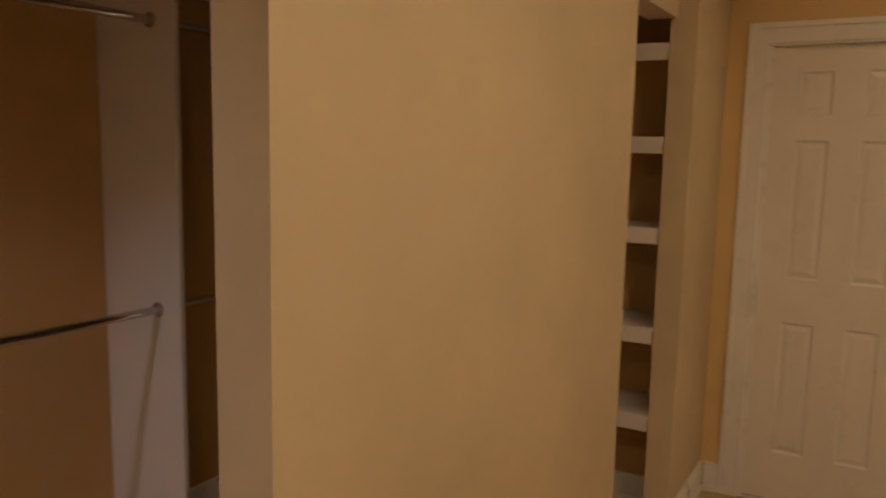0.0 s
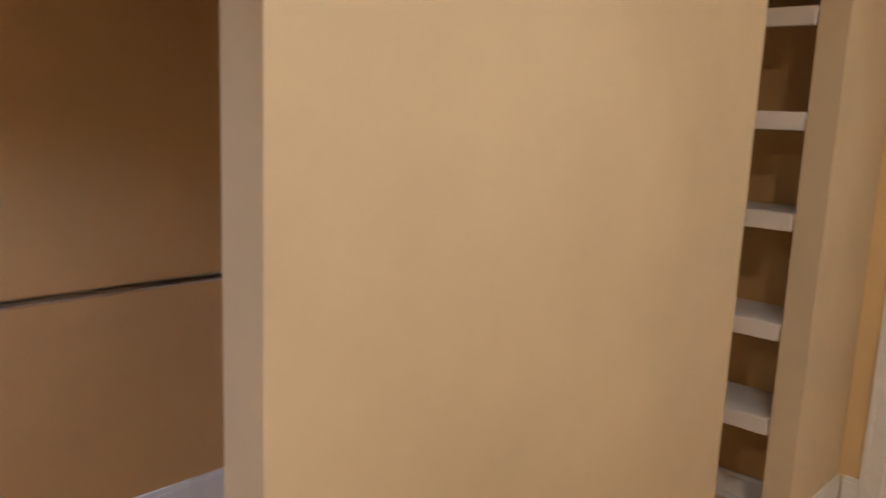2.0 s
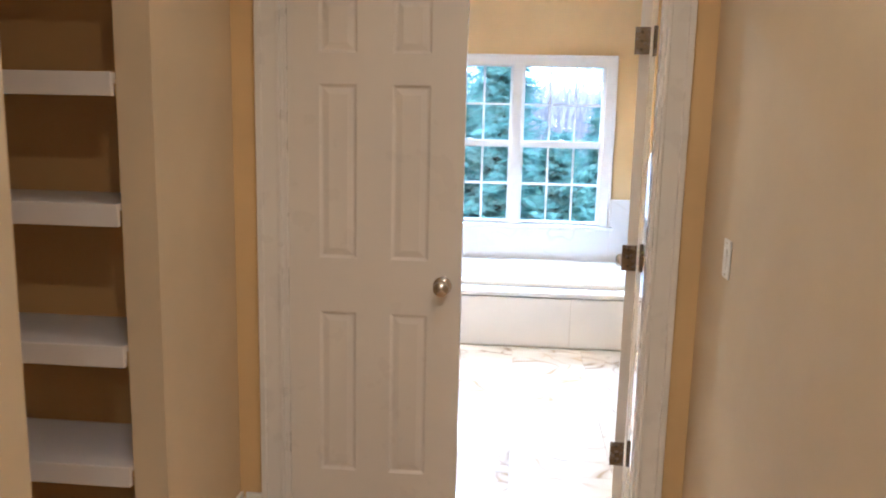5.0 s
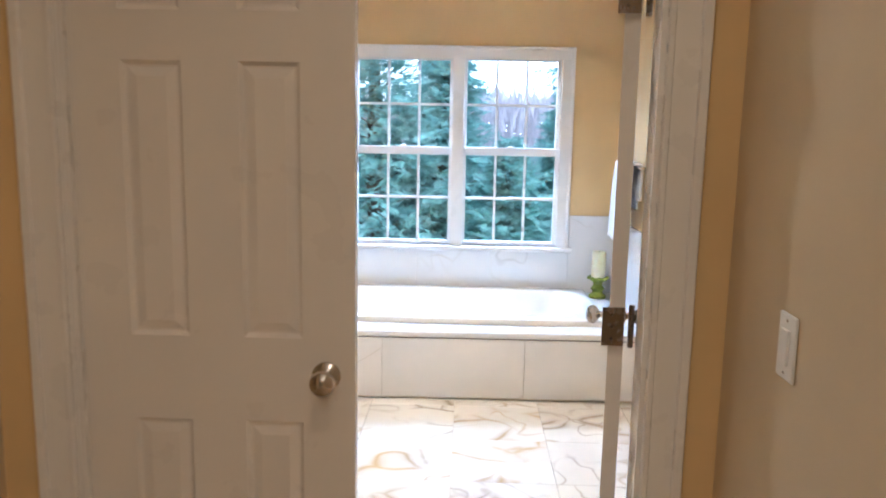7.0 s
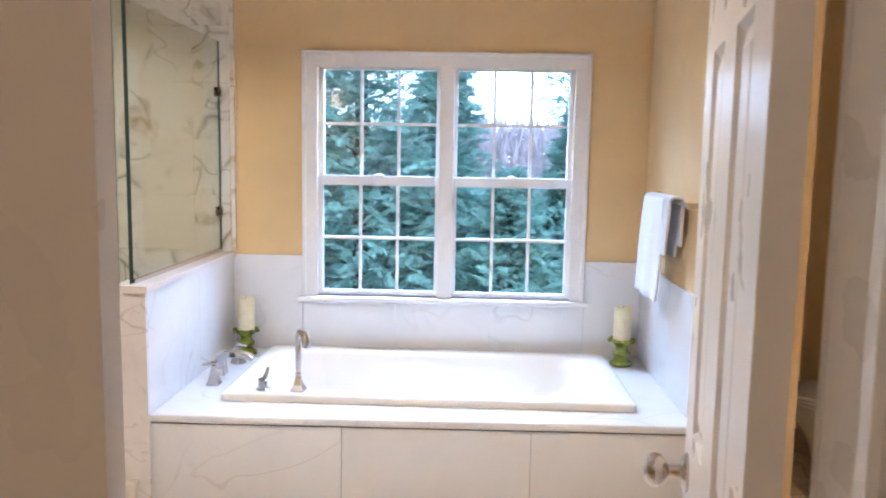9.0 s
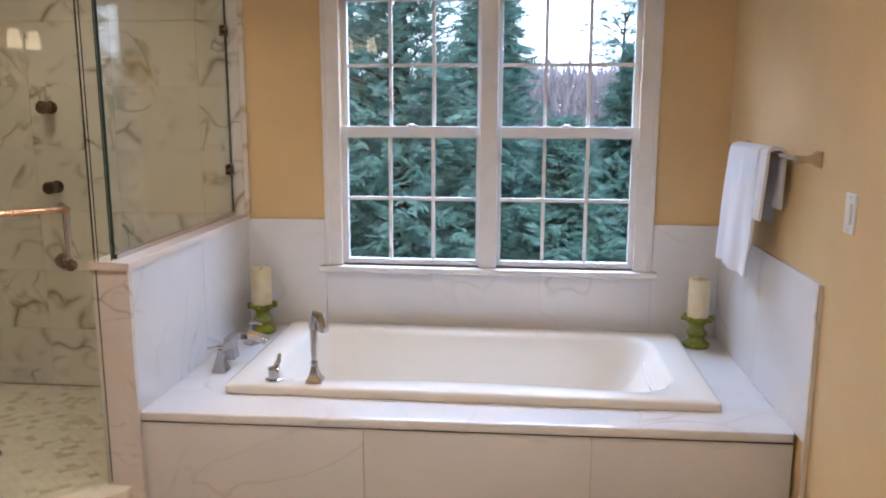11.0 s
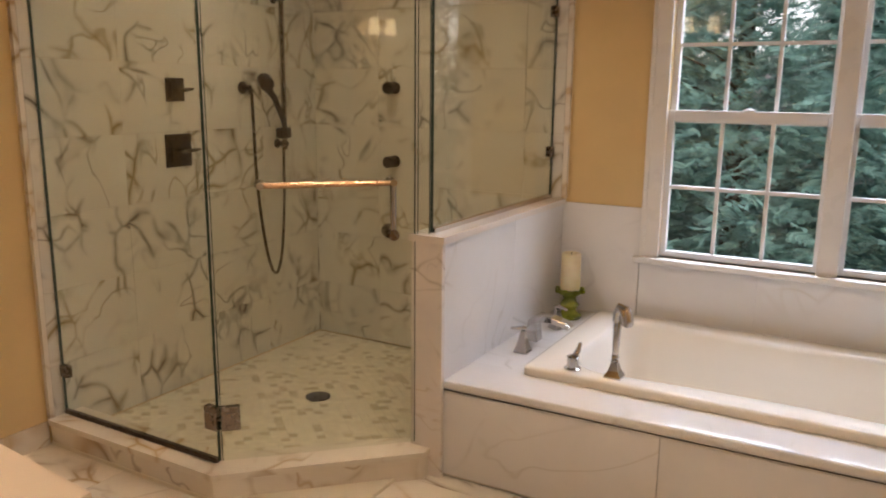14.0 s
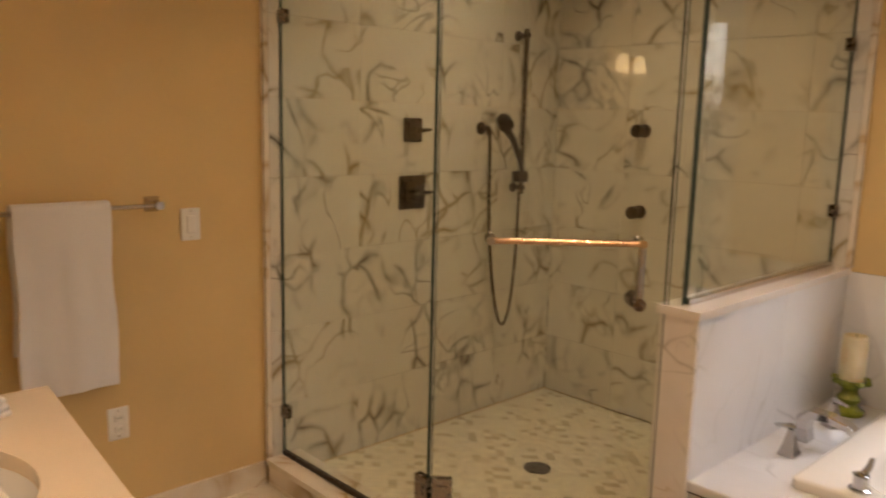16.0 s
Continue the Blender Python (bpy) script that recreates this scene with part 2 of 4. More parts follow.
def part(name, bm, material, parent, label="", smooth=False):
    ob = new(name, finish(name, bm, material, smooth))
    ob.parent = parent
    if label:
        ob["label"] = label
    return ob


def thing(name, at, label, category, group="", kind=""):
    ob = new(name)
    ob.matrix_world = at if isinstance(at, Matrix) else Matrix.Translation(at)
    return tagged(ob, label, category, group, kind)


def solid(name, bm, material, label, category, kind="", smooth=False):
    return tagged(new(name, finish(name, bm, material, smooth)), label, category, "", kind)


def box(x0, y0, z0, x1, y1, z1, bevel=0.0, seg=2, bm=None):
    own = bmesh.new()
    bmesh.ops.create_cube(own, size=1.0)
    for v in own.verts:
        v.co = Vector((x0 + (v.co.x + 0.5) * (x1 - x0), y0 + (v.co.y + 0.5) * (y1 - y0), z0 + (v.co.z + 0.5) * (z1 - z0)))
    if bevel:
        bmesh.ops.bevel(own, geom=own.edges[:], offset=bevel, segments=seg, affect="EDGES", profile=0.5)
    return merge(bm, own)


def merge(bm, own):
    if bm is None:
        return own
    me = bpy.data.meshes.new("join")
    own.to_mesh(me)
    own.free()
    bm.from_mesh(me)
    bpy.data.meshes.remove(me)
    return bm


def lathe(profile, n=24, at=(0, 0, 0), bm=None, turn=None):
    """A turned solid from (radius, height) pairs."""
    own = bmesh.new()
    rings = []
    for r, z in profile:
        rings.append([own.verts.new((r * math.cos(2 * math.pi * i / n), r * math.sin(2 * math.pi * i / n), z)) for i in range(n)])
    for a, b in zip(rings, rings[1:]):
        for i in range(n):
            own.faces.new((a[i], a[(i + 1) % n], b[(i + 1) % n], b[i]))
    own.faces.new(rings[0][::-1])
    own.faces.new(rings[-1])
    if turn is not None:
        own.transform(turn.to_4x4())
    own.transform(Matrix.Translation(at))
    return merge(bm, own)


def tube(points, radius, n=10, bm=None):
    """A round bar along a line of points."""
    own = bmesh.new()
    pts = [Vector(p) for p in points]
    rings = []
    side = None
    for i, p in enumerate(pts):
        d = (pts[min(i + 1, len(pts) - 1)] - pts[max(i - 1, 0)]).normalized()
        if side is None:
            side = d.orthogonal().normalized()
        side = (side - d * side.dot(d)).normalized()
        up = d.cross(side)
        r = radius[i] if isinstance(radius, (list, tuple)) else radius
        rings.append([own.verts.new(p + (side * math.cos(2 * math.pi * k / n) + up * math.sin(2 * math.pi * k / n)) * r) for k in range(n)])
    for a, b in zip(rings, rings[1:]):
        for k in range(n):
            own.faces.new((a[k], a[(k + 1) % n], b[(k + 1) % n], b[k]))
    own.faces.new(rings[0][::-1])
    own.faces.new(rings[-1])
    return merge(bm, own)


def loft(rings, bm=None, cap_first=False, cap_last=False):
    own = bmesh.new()
    made = [[own.verts.new(p) for p in ring] for ring in rings]
    n = len(made[0])
    for a, b in zip(made, made[1:]):
        for i in range(n):
            own.faces.new((a[i], a[(i + 1) % n], b[(i + 1) % n], b[i]))
    if cap_first:
        own.faces.new(made[0][::-1])
    if cap_last:
        own.faces.new(made[-1])
    return merge(bm, own)


def prism(points, z0, z1, bm=None):
    """An upright slab over a plan outline."""
    return loft([[(x, y, z0) for x, y in points], [(x, y, z1) for x, y in points]], bm, True, True)


# ---- plan, in metres: x right, y towards the bathroom window ----
HALL_L, HALL_R = -0.688, 0.92        # faces of the dressing passage
WALL_L = -0.767                      # face of the long closet wall
D0, D1 = 2.775, 2.885                # wall with the double doors
BATH_L, BATH_B = -2.42, 6.43         # bathroom's far side wall and window wall
TUB_R = 1.37                         # wall at the tub's end
TOP = 2.70
HOUSE_L, HOUSE_R, HOUSE_F = -2.42, 2.60, -3.0


def wall(name, boxes, material, label="plain painted wall"):
    bm = None
    for b in boxes:
        bm = box(*b, bm=bm)
    return solid(name, bm, material, label, "wall", "structure")


wall("wall_closet", [(-0.88, -0.042, 0, WALL_L, 1.682, TOP), (-0.88, 1.682, 2.08, WALL_L, 2.185, TOP)], CREAM, "cream painted wall beside the closet opening")
wall("wall_return", [(-0.79, 2.185, 0, HALL_L, D0, TOP)], CREAM, "cream painted wall return beside the shelves")
wall("wall_passage", [(HALL_R, HOUSE_F, 0, HALL_R + 0.12, D0, TOP)], CREAM, "cream painted passage wall with a light switch")
wall("wall_doors", [(HOUSE_L, D0, 0, -0.525, D1, TOP), (0.77, D0, 0, HOUSE_R, D1, TOP), (-0.525, D0, 2.05, 0.77, D1, TOP)], YELLOW, "cream painted wall around the double doors")
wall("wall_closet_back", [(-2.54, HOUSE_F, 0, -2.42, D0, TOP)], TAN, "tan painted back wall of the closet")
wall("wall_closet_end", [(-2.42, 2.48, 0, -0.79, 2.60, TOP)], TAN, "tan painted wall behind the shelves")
wall("wall_rear", [(-2.54, HOUSE_F - 0.15, 0, HALL_R + 0.12, HOUSE_F, TOP)], CREAM, "cream painted end wall")
WX0, WX1, WZ0, WZ1 = -0.43, 0.97, 0.690, 1.965
wall("wall_window", [(-2.54, BATH_B, 0, WX0, BATH_B + 0.15, TOP), (WX1, BATH_B, 0, HOUSE_R, BATH_B + 0.15, TOP),
                     (WX0, BATH_B, 0, WX1, BATH_B + 0.15, WZ0), (WX0, BATH_B, WZ1, WX1, BATH_B + 0.15, TOP)], YELLOW, "yellow painted wall around the double window")
wall("wall_bath_side", [(BATH_L - 0.12, D1, 0, BATH_L, BATH_B, TOP)], YELLOW, "yellow painted bathroom side wall")
wall("wall_tub_end", [(TUB_R, 4.65, 0, TUB_R + 0.12, BATH_B, TOP)], YELLOW, "yellow painted partition at the tub's end")
wall("wall_bath_far", [(HOUSE_R, D1, 0, HOUSE_R + 0.12, BATH_B, TOP)], YELLOW, "yellow painted wall beside the toilet")
solid("ceiling", box(-2.6, HOUSE_F - 0.15, TOP, HOUSE_R + 0.2, BATH_B + 0.15, TOP + 0.12), CEIL, "white painted ceiling", "ceiling", "structure")
solid("floor_base", box(-2.6, HOUSE_F - 0.15, -0.15, HOUSE_R + 0.2, BATH_B + 0.15, -0.012), GROUT, "pale grout bed under the floor", "floor", "structure")


# ---- double doors ----
PANELS = ((0.235, 0.837), (1.033, 1.636), (1.740, 1.925))


def door_leaf(name, m, w, label):
    """A six-panel leaf; its hinge edge is at local x 0, its passage side at local y 0."""
    door = thing(name, m, label, "door", "leaves of the double door", "structure")
    h, t = 2.031, 0.035
    cols = ((0.118, 0.250), (w - 0.250, w - 0.118))
    bm = None
    xs = [0.0, 0.118, 0.250, w - 0.250, w - 0.118, w]
    for a, b in ((0, 1), (2, 3), (4, 5)):
        bm = box(xs[a], 0, 0.012, xs[b], t, h, bm=bm)
    zs = [0.012] + [z for p in PANELS for z in p] + [h]
    for c in cols:
        for i in range(0, len(zs), 2):
            bm = box(c[0], 0, zs[i], c[1], t, zs[i + 1], bm=bm)
    part("slab", bm, DOORPAINT, door)
    for c in cols:
        for z0, z1 in PANELS:
            own = bmesh.new()
            def ring(inset, y):
                return [own.verts.new(p) for p in ((c[0] + inset, y, z0 + inset), (c[1] - inset, y, z0 + inset), (c[1] - inset, y, z1 - inset), (c[0] + inset, y, z1 - inset))]
            for sign in (0, 1):
                f = (lambda d: d) if sign == 0 else (lambda d: t - d)
                rings = [ring(0, f(0.001)), ring(0.009, f(0.009)), ring(0.014, f(0.009)), ring(0.034, f(0.003))]
                for a, b in zip(rings, rings[1:]):
                    for i in range(4):
                        own.faces.new((a[i], a[(i + 1) % 4], b[(i + 1) % 4], b[i]))
                own.faces.new(rings[-1])
            part("panel", own, DOORPAINT, door)
    for side, y in ((-1, 0.0), (1, t)):
        turn = Matrix.Rotation(radians(90 if side < 0 else -90), 3, "X")
        knob = lathe([(0.004, 0.0), (0.033, 0.0), (0.033, 0.004), (0.026, 0.009), (0.012, 0.013), (0.010, 0.030), (0.016, 0.036), (0.026, 0.044), (0.029, 0.054), (0.026, 0.064), (0.015, 0.071), (0.003, 0.073)], 24, (w - 0.065, y, 0.948), None, turn)
        part("knob", knob, NICKEL, door, "satin nickel round door knob", True)
    return door


PANEL_Y = 0.89
LW = 0.623
left_leaf = door_leaf("door_1", Matrix.Translation((-0.508, 2.800, 0)), LW, "white six-panel door leaf, closed, with a nickel knob")
# the open leaf swings a little past square into the bathroom; its passage side faces the opening
right_leaf = door_leaf("door_2", pose(0.727, 2.890, 0, 0, 0, 79), LW, "white six-panel door leaf standing open into the bathroom")


def hinge(z):
    h = thing("door_hinge", (0.735, 2.876, z), "dark nickel butt hinge between leaf and jamb", "hinge", "door hinges")
    part("leaf_plate", box(-0.062, -0.003, -0.045, -0.012, 0.0, 0.045), DARKNICKEL, h)
    part("barrel", lathe([(0.006, -0.05), (0.007, -0.047), (0.007, 0.047), (0.006, 0.05)], 12, (0.006, 0.006, 0)), DARKNICKEL, h, "", True)
    for s in (-0.028, 0.0, 0.028):
        part("screw", lathe([(0.004, 0), (0.003, 0.0015)], 8, (-0.04, -0.003, s), None, Matrix.Rotation(radians(90), 3, "X")), BRONZE, h)


for z in (1.80, 1.06, 0.33):
    hinge(z)


for y, depth in ((D0, -0.020), (D1, 0.020)):
    bm = None
    for x_in, x_out in ((-0.515, -0.602), (0.757, 0.845)):
        s = 1 if x_out > x_in else -1
        a, b = sorted((x_in, x_out))
        yy = sorted((y, y + depth * 0.6))
        bm = box(a + 0.001, yy[0], 0, b - 0.001, yy[1], 2.045, bm=bm)
        a, b = sorted((x_out - s * 0.022, x_out))
        yy = sorted((y, y + depth))
        bm = box(a, yy[0], 0, b, yy[1], 2.13, 0.003, 1, bm=bm)
        a, b = sorted((x_in, x_in + s * 0.014))
        yy = sorted((y, y + depth * 0.85))
        bm = box(a, yy[0], 0, b, yy[1], 2.045, 0.003, 1, bm=bm)
    yy = sorted((y, y + depth * 0.6))
    bm = box(-0.58, yy[0], 2.045, 0.823, yy[1], 2.11, bm=bm)
    yy = sorted((y, y + depth))
    bm = box(-0.58, yy[0], 2.108, 0.823, yy[1], 2.13, bm=bm)
    solid("door_casing_trim", bm, WHITE, "white moulded door casing", "trim", "structure")
bm = box(-0.525, D0, 0, -0.510, D1, 2.05)
bm = box(0.757, D0, 0, 0.77, D1, 2.05, bm=bm)
bm = box(-0.510, D0, 2.034, 0.757, D1, 2.05, bm=bm)
bm = box(-0.510, 2.779, 0, -0.499, 2.798, 2.034, bm=bm)
bm = box(0.746, 2.779, 0, 0.757, 2.798, 2.034, bm=bm)
solid("door_frame_trim", bm, WHITE, "white painted door jamb and stop", "trim", "structure")
solid("door_threshold", box(-0.51, 2.79, -0.012, 0.757, 2.90, 0.006, 0.004), WHITEMARBLE, "white marble threshold", "threshold", "structure")


def baseboard(name, x0, y0, x1, y1, into, h=0.135, material=None):
    """A board along a wall from (x0, y0) to (x1, y1), standing out along into."""
    material = material or WHITE
    ix, iy = into
    bm = None
    for d, a, b in ((0.014, 0, h - 0.022), (0.010, h - 0.022, h), (0.022, 0, 0.02)):
        bm = box(min(x0, x1, x0 + ix * d), min(y0, y1, y0 + iy * d), a, max(x0, x1, x0 + ix * d), max(y0, y1, y0 + iy * d), b, bm=bm)
    solid(name, bm, material, "white moulded baseboard", "baseboard", "structure")


baseboard("baseboard", HALL_L, 2.19, HALL_L, D0, (1, 0))
baseboard("baseboard", -0.665, D0, -0.604, D0, (0, -1))
baseboard("baseboard", HALL_R, -1.0, HALL_R, D0, (-1, 0))
baseboard("baseboard", 0.847, D0, 0.897, D0, (0, -1))
baseboard("baseboard", WALL_L, -0.04, WALL_L, 1.678, (1, 0))
baseboard("baseboard", -2.42, -1.6, -2.42, PANEL_Y - 0.002, (1, 0), 0.15)
baseboard("baseboard", -2.42, PANEL_Y + 0.021, -2.42, 2.47, (1, 0), 0.15)
baseboard("baseboard", -1.56, 2.48, -0.80, 2.48, (0, -1), 0.12)


def wall_plate(name, m, kind, label):
    p = thing(name, m, label, "socket" if kind == "outlet" else "switch")
    part("cover_plate", box(-0.036, -0.006, -0.058, 0.036, 0, 0.058, 0.004, 2), PLASTIC, p)
    if kind == "outlet":
        for z in (-0.02, 0.02):
            part("receptacle", box(-0.016, -0.009, z - 0.014, 0.016, -0.005, z + 0.014, 0.005, 2), PLASTIC, p)
            for x in (-0.006, 0.006):
                part("slot", box(x - 0.001, -0.0096, z - 0.004, x + 0.001, -0.0088, z + 0.006), DARK, p)
    else:
        part("rocker", box(-0.016, -0.011, -0.032, 0.016, -0.005, 0.032, 0.003, 2), PLASTIC, p)
    for z in (-0.046, 0.046):
        part("screw", lathe([(0.003, 0), (0.002, 0.001)], 8, (0, -0.006, z), None, Matrix.Rotation(radians(90), 3, "X")), NICKEL, p)
    return p


wall_plate("light_switch", pose(HALL_R, 2.45, 1.142, 0, 0, -90), "switch", "white rocker light switch on the passage wall")
wall_plate("light_switch", pose(BATH_L, 4.37, 1.084, 0, 0, 90), "switch", "white rocker light switch beside the towel bar")
wall_plate("wall_socket", pose(BATH_L, 4.085, 0.405, 0, 0, 90), "outlet", "white wall socket below the towel bar")
wall_plate("light_switch", pose(TUB_R, 5.06, 1.157, 0, 0, -90), "switch", "white light switch on the tub partition")

# ---- closet ----
cl = thing("closet_organizer", (-2.42, PANEL_Y, 0), "white closet divider with top shelf", "closet")
part("divider", box(0, 0, 0, 0.385, 0.019, 2.12, 0.001, 1), MELAMINE, cl)
part("top_shelf", box(0, -2.2, 2.13, 0.395, 1.5, 2.15, 0.001, 1), MELAMINE, cl)
part("cleat", box(0, -2.2, 2.04, 0.018, -0.001, 2.128), MELAMINE, cl)


def rod(y0, y1, z):
    r = thing("clothes_rod", (-2.145, y0, z), "chrome closet rod across the bay", "rod", "closet rods")
    part("bar", tube([(0, 0.002, 0), (0, y1 - y0 - 0.002, 0)], 0.0145, 16), CHROME, r, "", True)
    for y, s in ((0.0, 1), (y1 - y0, -1)):
        part("flange", lathe([(0.026, 0.0), (0.026, 0.004), (0.019, 0.007), (0.018, 0.014)], 18, (0, y, 0), None, Matrix.Rotation(radians(-90 * s), 3, "X")), NICKEL, r, "", True)


for z in (1.005, 1.97):
    rod(-1.3, PANEL_Y, z)
    rod(PANEL_Y + 0.019, 2.36, z)

sh = thing("shelf_unit", (-1.56, 2.165, 0), "white fixed shelving in the closet alcove", "shelf")
part("side_panel", box(0, 0.005, 0, 0.019, 0.31, 2.30), MELAMINE, sh)
for z in (0.444, 0.808, 1.213, 1.569, 1.925):
    part("shelf", box(0.02, 0.0, z, 0.766, 0.019, z + 0.064, 0.002, 1), MELAMINE, sh, "white shelf with a deep front edge")
    part("shelf_board", box(0.02, 0.0195, z + 0.044, 0.766, 0.31, z + 0.063), MELAMINE, sh)

# ---- bathroom floor, marble border and bases ----
bath_floor = solid("floor_bath", box(BATH_L, D1, -0.011, HOUSE_R, BATH_B, -0.006), GROUT, "marble tiled bathroom floor", "floor", "structure")


def tile_mesh(name, w, d, h, material, bevel=0.0012):
    """A flat piece lying in x and z with its face towards -y."""
    return finish(name, box(-w / 2, 0, -d / 2, w / 2, h, d / 2, bevel, 1), material)


def tile_field(parent, name, origin, u, v, nu, nv, tw, th, thick, material, gap=0.0009, trim=None):
    """Pieces of tw by th over nu by nv cells; u and v are the directions, the face looks along u x v."""
    u, v = Vector(u), Vector(v)
    n = u.cross(v)
    meshes = {}
    base = Matrix((( u.x, -n.x, v.x), (u.y, -n.y, v.y), (u.z, -n.z, v.z))).to_4x4()
    ulen, vlen = trim if trim else (nu * tw, nv * th)
    for i in range(nu):
        for j in range(nv):
            a0, a1 = i * tw, min((i + 1) * tw, ulen)
            b0, b1 = j * th, min((j + 1) * th, vlen)
            if a1 - a0 < 0.02 or b1 - b0 < 0.02:
                continue
            key = (round(a1 - a0, 4), round(b1 - b0, 4))
            if key not in meshes:
                meshes[key] = tile_mesh(name, key[0] - gap, key[1] - gap, thick, material)
            ob = new(name, meshes[key])
            c = Vector(origin) + u * (a0 + a1) / 2 + v * (b0 + b1) / 2
            ob.matrix_world = Matrix.Translation(c + n * thick) @ base
            ob.parent = parent
            ob.matrix_parent_inverse = parent.matrix_world.inverted()


# ---- window ----
def sash(win, x0, x1, z0, z1, y, rail_bottom, rail_top, stile=0.030):
    s = new("sash")
    s.parent = win
    bm = box(x0, y, z0, x0 + stile, y + 0.032, z1, 0.002, 1)
    bm = box(x1 - stile, y, z0, x1, y + 0.032, z1, 0.002, 1, bm=bm)
    bm = box(x0 + stile, y, z0, x1 - stile, y + 0.032, z0 + rail_bottom, 0.002, 1, bm=bm)
    bm = box(x0 + stile, y, z1 - rail_top, x1 - stile, y + 0.032, z1, 0.002, 1, bm=bm)
    part("sash_frame", bm, VINYL, s)
    gx0, gx1, gz0, gz1 = x0 + stile, x1 - stile, z0 + rail_bottom, z1 - rail_top
    for k in (1, 2):
        x = gx0 + (gx1 - gx0) * k / 3
        part("muntin", box(x - 0.008, y + 0.006, gz0, x + 0.008, y + 0.024, gz1), VINYL, s)
    z = (gz0 + gz1) / 2
    part("muntin", box(gx0, y + 0.005, z - 0.008, gx1, y + 0.025, z + 0.008), VINYL, s)
    pane = part("pane", box(gx0, y + 0.013, gz0, gx1, y + 0.016, gz1), GLASS, s)
    pane.visible_shadow = False
    return s


win = thing("window_1", (0, 0, 0), "white double-hung twin window with divided panes", "window", "", "structure")
for x0, x1 in ((-0.432, 0.250), (0.308, 0.972)):
    sash(win, x0, x1, 1.306, 1.965, 6.492, 0.048, 0.026)
    sash(win, x0, x1, 0.692, 1.362, 6.458, 0.028, 0.050)
    lock = lathe([(0.016, 0), (0.016, 0.008), (0.010, 0.012)], 12, ((x0 + x1) / 2, 6.474, 1.362))
    lock = box((x0 + x1) / 2 - 0.026, 6.462, 1.362, (x0 + x1) / 2 + 0.026, 6.485, 1.369, 0.002, 1, bm=lock)
    part("sash_lock", lock, VINYL, win, "white sash lock")
bm = box(0.250, 6.435, 0.690, 0.308, 6.56, 1.965)
bm = box(0.238, 6.412, 0.690, 0.320, 6.435, 1.965, 0.004, 2, bm=bm)
part("mullion", bm, WHITE, win)
bm = box(-0.440, 6.432, 0.690, -0.432, 6.58, 1.965)
bm = box(0.972, 6.432, 0.690, 0.980, 6.58, 1.965, bm=bm)
bm = box(-0.440, 6.432, 1.965, 0.980, 6.58, 1.973, bm=bm)
bm = box(-0.440, 6.432, 0.682, 0.980, 6.62, 0.690, bm=bm)
part("window_frame", bm, WHITE, win)
bm = None
for x0, x1, xo in ((-0.510, -0.425, -0.510), (0.965, 1.050, 1.028)):
    bm = box(x0, 6.414, 0.690, x1, 6.4295, 1.945, 0.002, 1, bm=bm)
    bm = box(xo, 6.408, 0.690, xo + 0.022, 6.4295, 2.030, 0.004, 2, bm=bm)
bm = box(-0.488, 6.414, 1.945, 1.028, 6.4295, 2.012, bm=bm)
bm = box(-0.488, 6.408, 2.010, 1.028, 6.4295, 2.030, 0.004, 2, bm=bm)
part("casing", bm, WHITE, win, "white moulded casing")
part("window_sill", box(-0.535, 6.385, 0.662, 1.075, 6.4295, 0.690, 0.006, 2), WHITE, win)

# ---- tub deck ----
DECK_Z, DECK_F = 0.384, 5.253
POST_F = 5.236                       # front of the half wall


def rrect(cx, cy, hx, hy, r, z, n=16, wave=0.0):
    pts = []
    for q, (sx, sy) in enumerate(((1, 1), (-1, 1), (-1, -1), (1, -1))):
        for i in range(n):
            a = math.pi / 2 * (q + i / (n - 1))
            x = cx + sx * (hx - r) + r * math.cos(a)
            y = cy + sy * (hy - r) + r * math.sin(a)
            pts.append((x, y, z))
    # straight runs get their own points, so that a rim can bow
    dense = []
    for a, b in zip(pts, pts[1:] + pts[:1]):
        steps = 12 if (Vector(a) - Vector(b)).length > 0.15 else 1
        for s in range(steps):
            p = Vector(a).lerp(Vector(b), s / steps)
            u = (p.x - cx) / hx
            p.y += wave * (math.cos(u * math.pi) + 1) / 2 * (1 if p.y < cy else -1)
            dense.append(p)
    return dense


tub = thing("bathtub", (0, 0, DECK_Z), "white drop-in bathtub with a bowed rim", "bathtub")
TX, TY, HX, HY = 0.245, 5.915, 0.918, 0.452
R = []
R.append(rrect(TX, TY, HX, HY, 0.03, 0.0015))
R.append(rrect(TX, TY, HX, HY, 0.03, 0.026))
R.append(rrect(TX, TY, HX - 0.005, HY - 0.005, 0.03, 0.033))
R.append(rrect(TX, TY, HX - 0.016, HY - 0.016, 0.03, 0.036))
IX = TX + 0.0
R.append(rrect(IX, TY, HX - 0.125, HY - 0.075, 0.16, 0.036, wave=0.035))
R.append(rrect(IX, TY, HX - 0.137, HY - 0.087, 0.16, 0.031, wave=0.035))
R.append(rrect(IX, TY, HX - 0.148, HY - 0.097, 0.16, 0.012, wave=0.035))
R.append(rrect(IX - 0.02, TY, HX - 0.19, HY - 0.115, 0.16, -0.10, wave=0.02))
R.append(rrect(IX - 0.05, TY, HX - 0.25, HY - 0.14, 0.16, -0.23, wave=0.0))
R.append(rrect(IX - 0.06, TY, HX - 0.30, HY - 0.17, 0.15, -0.29))
R.append(rrect(IX - 0.06, TY, HX - 0.38, HY - 0.23, 0.12, -0.305))
part("shell", loft(R, None, False, True), ACRYLIC, tub, "", True)
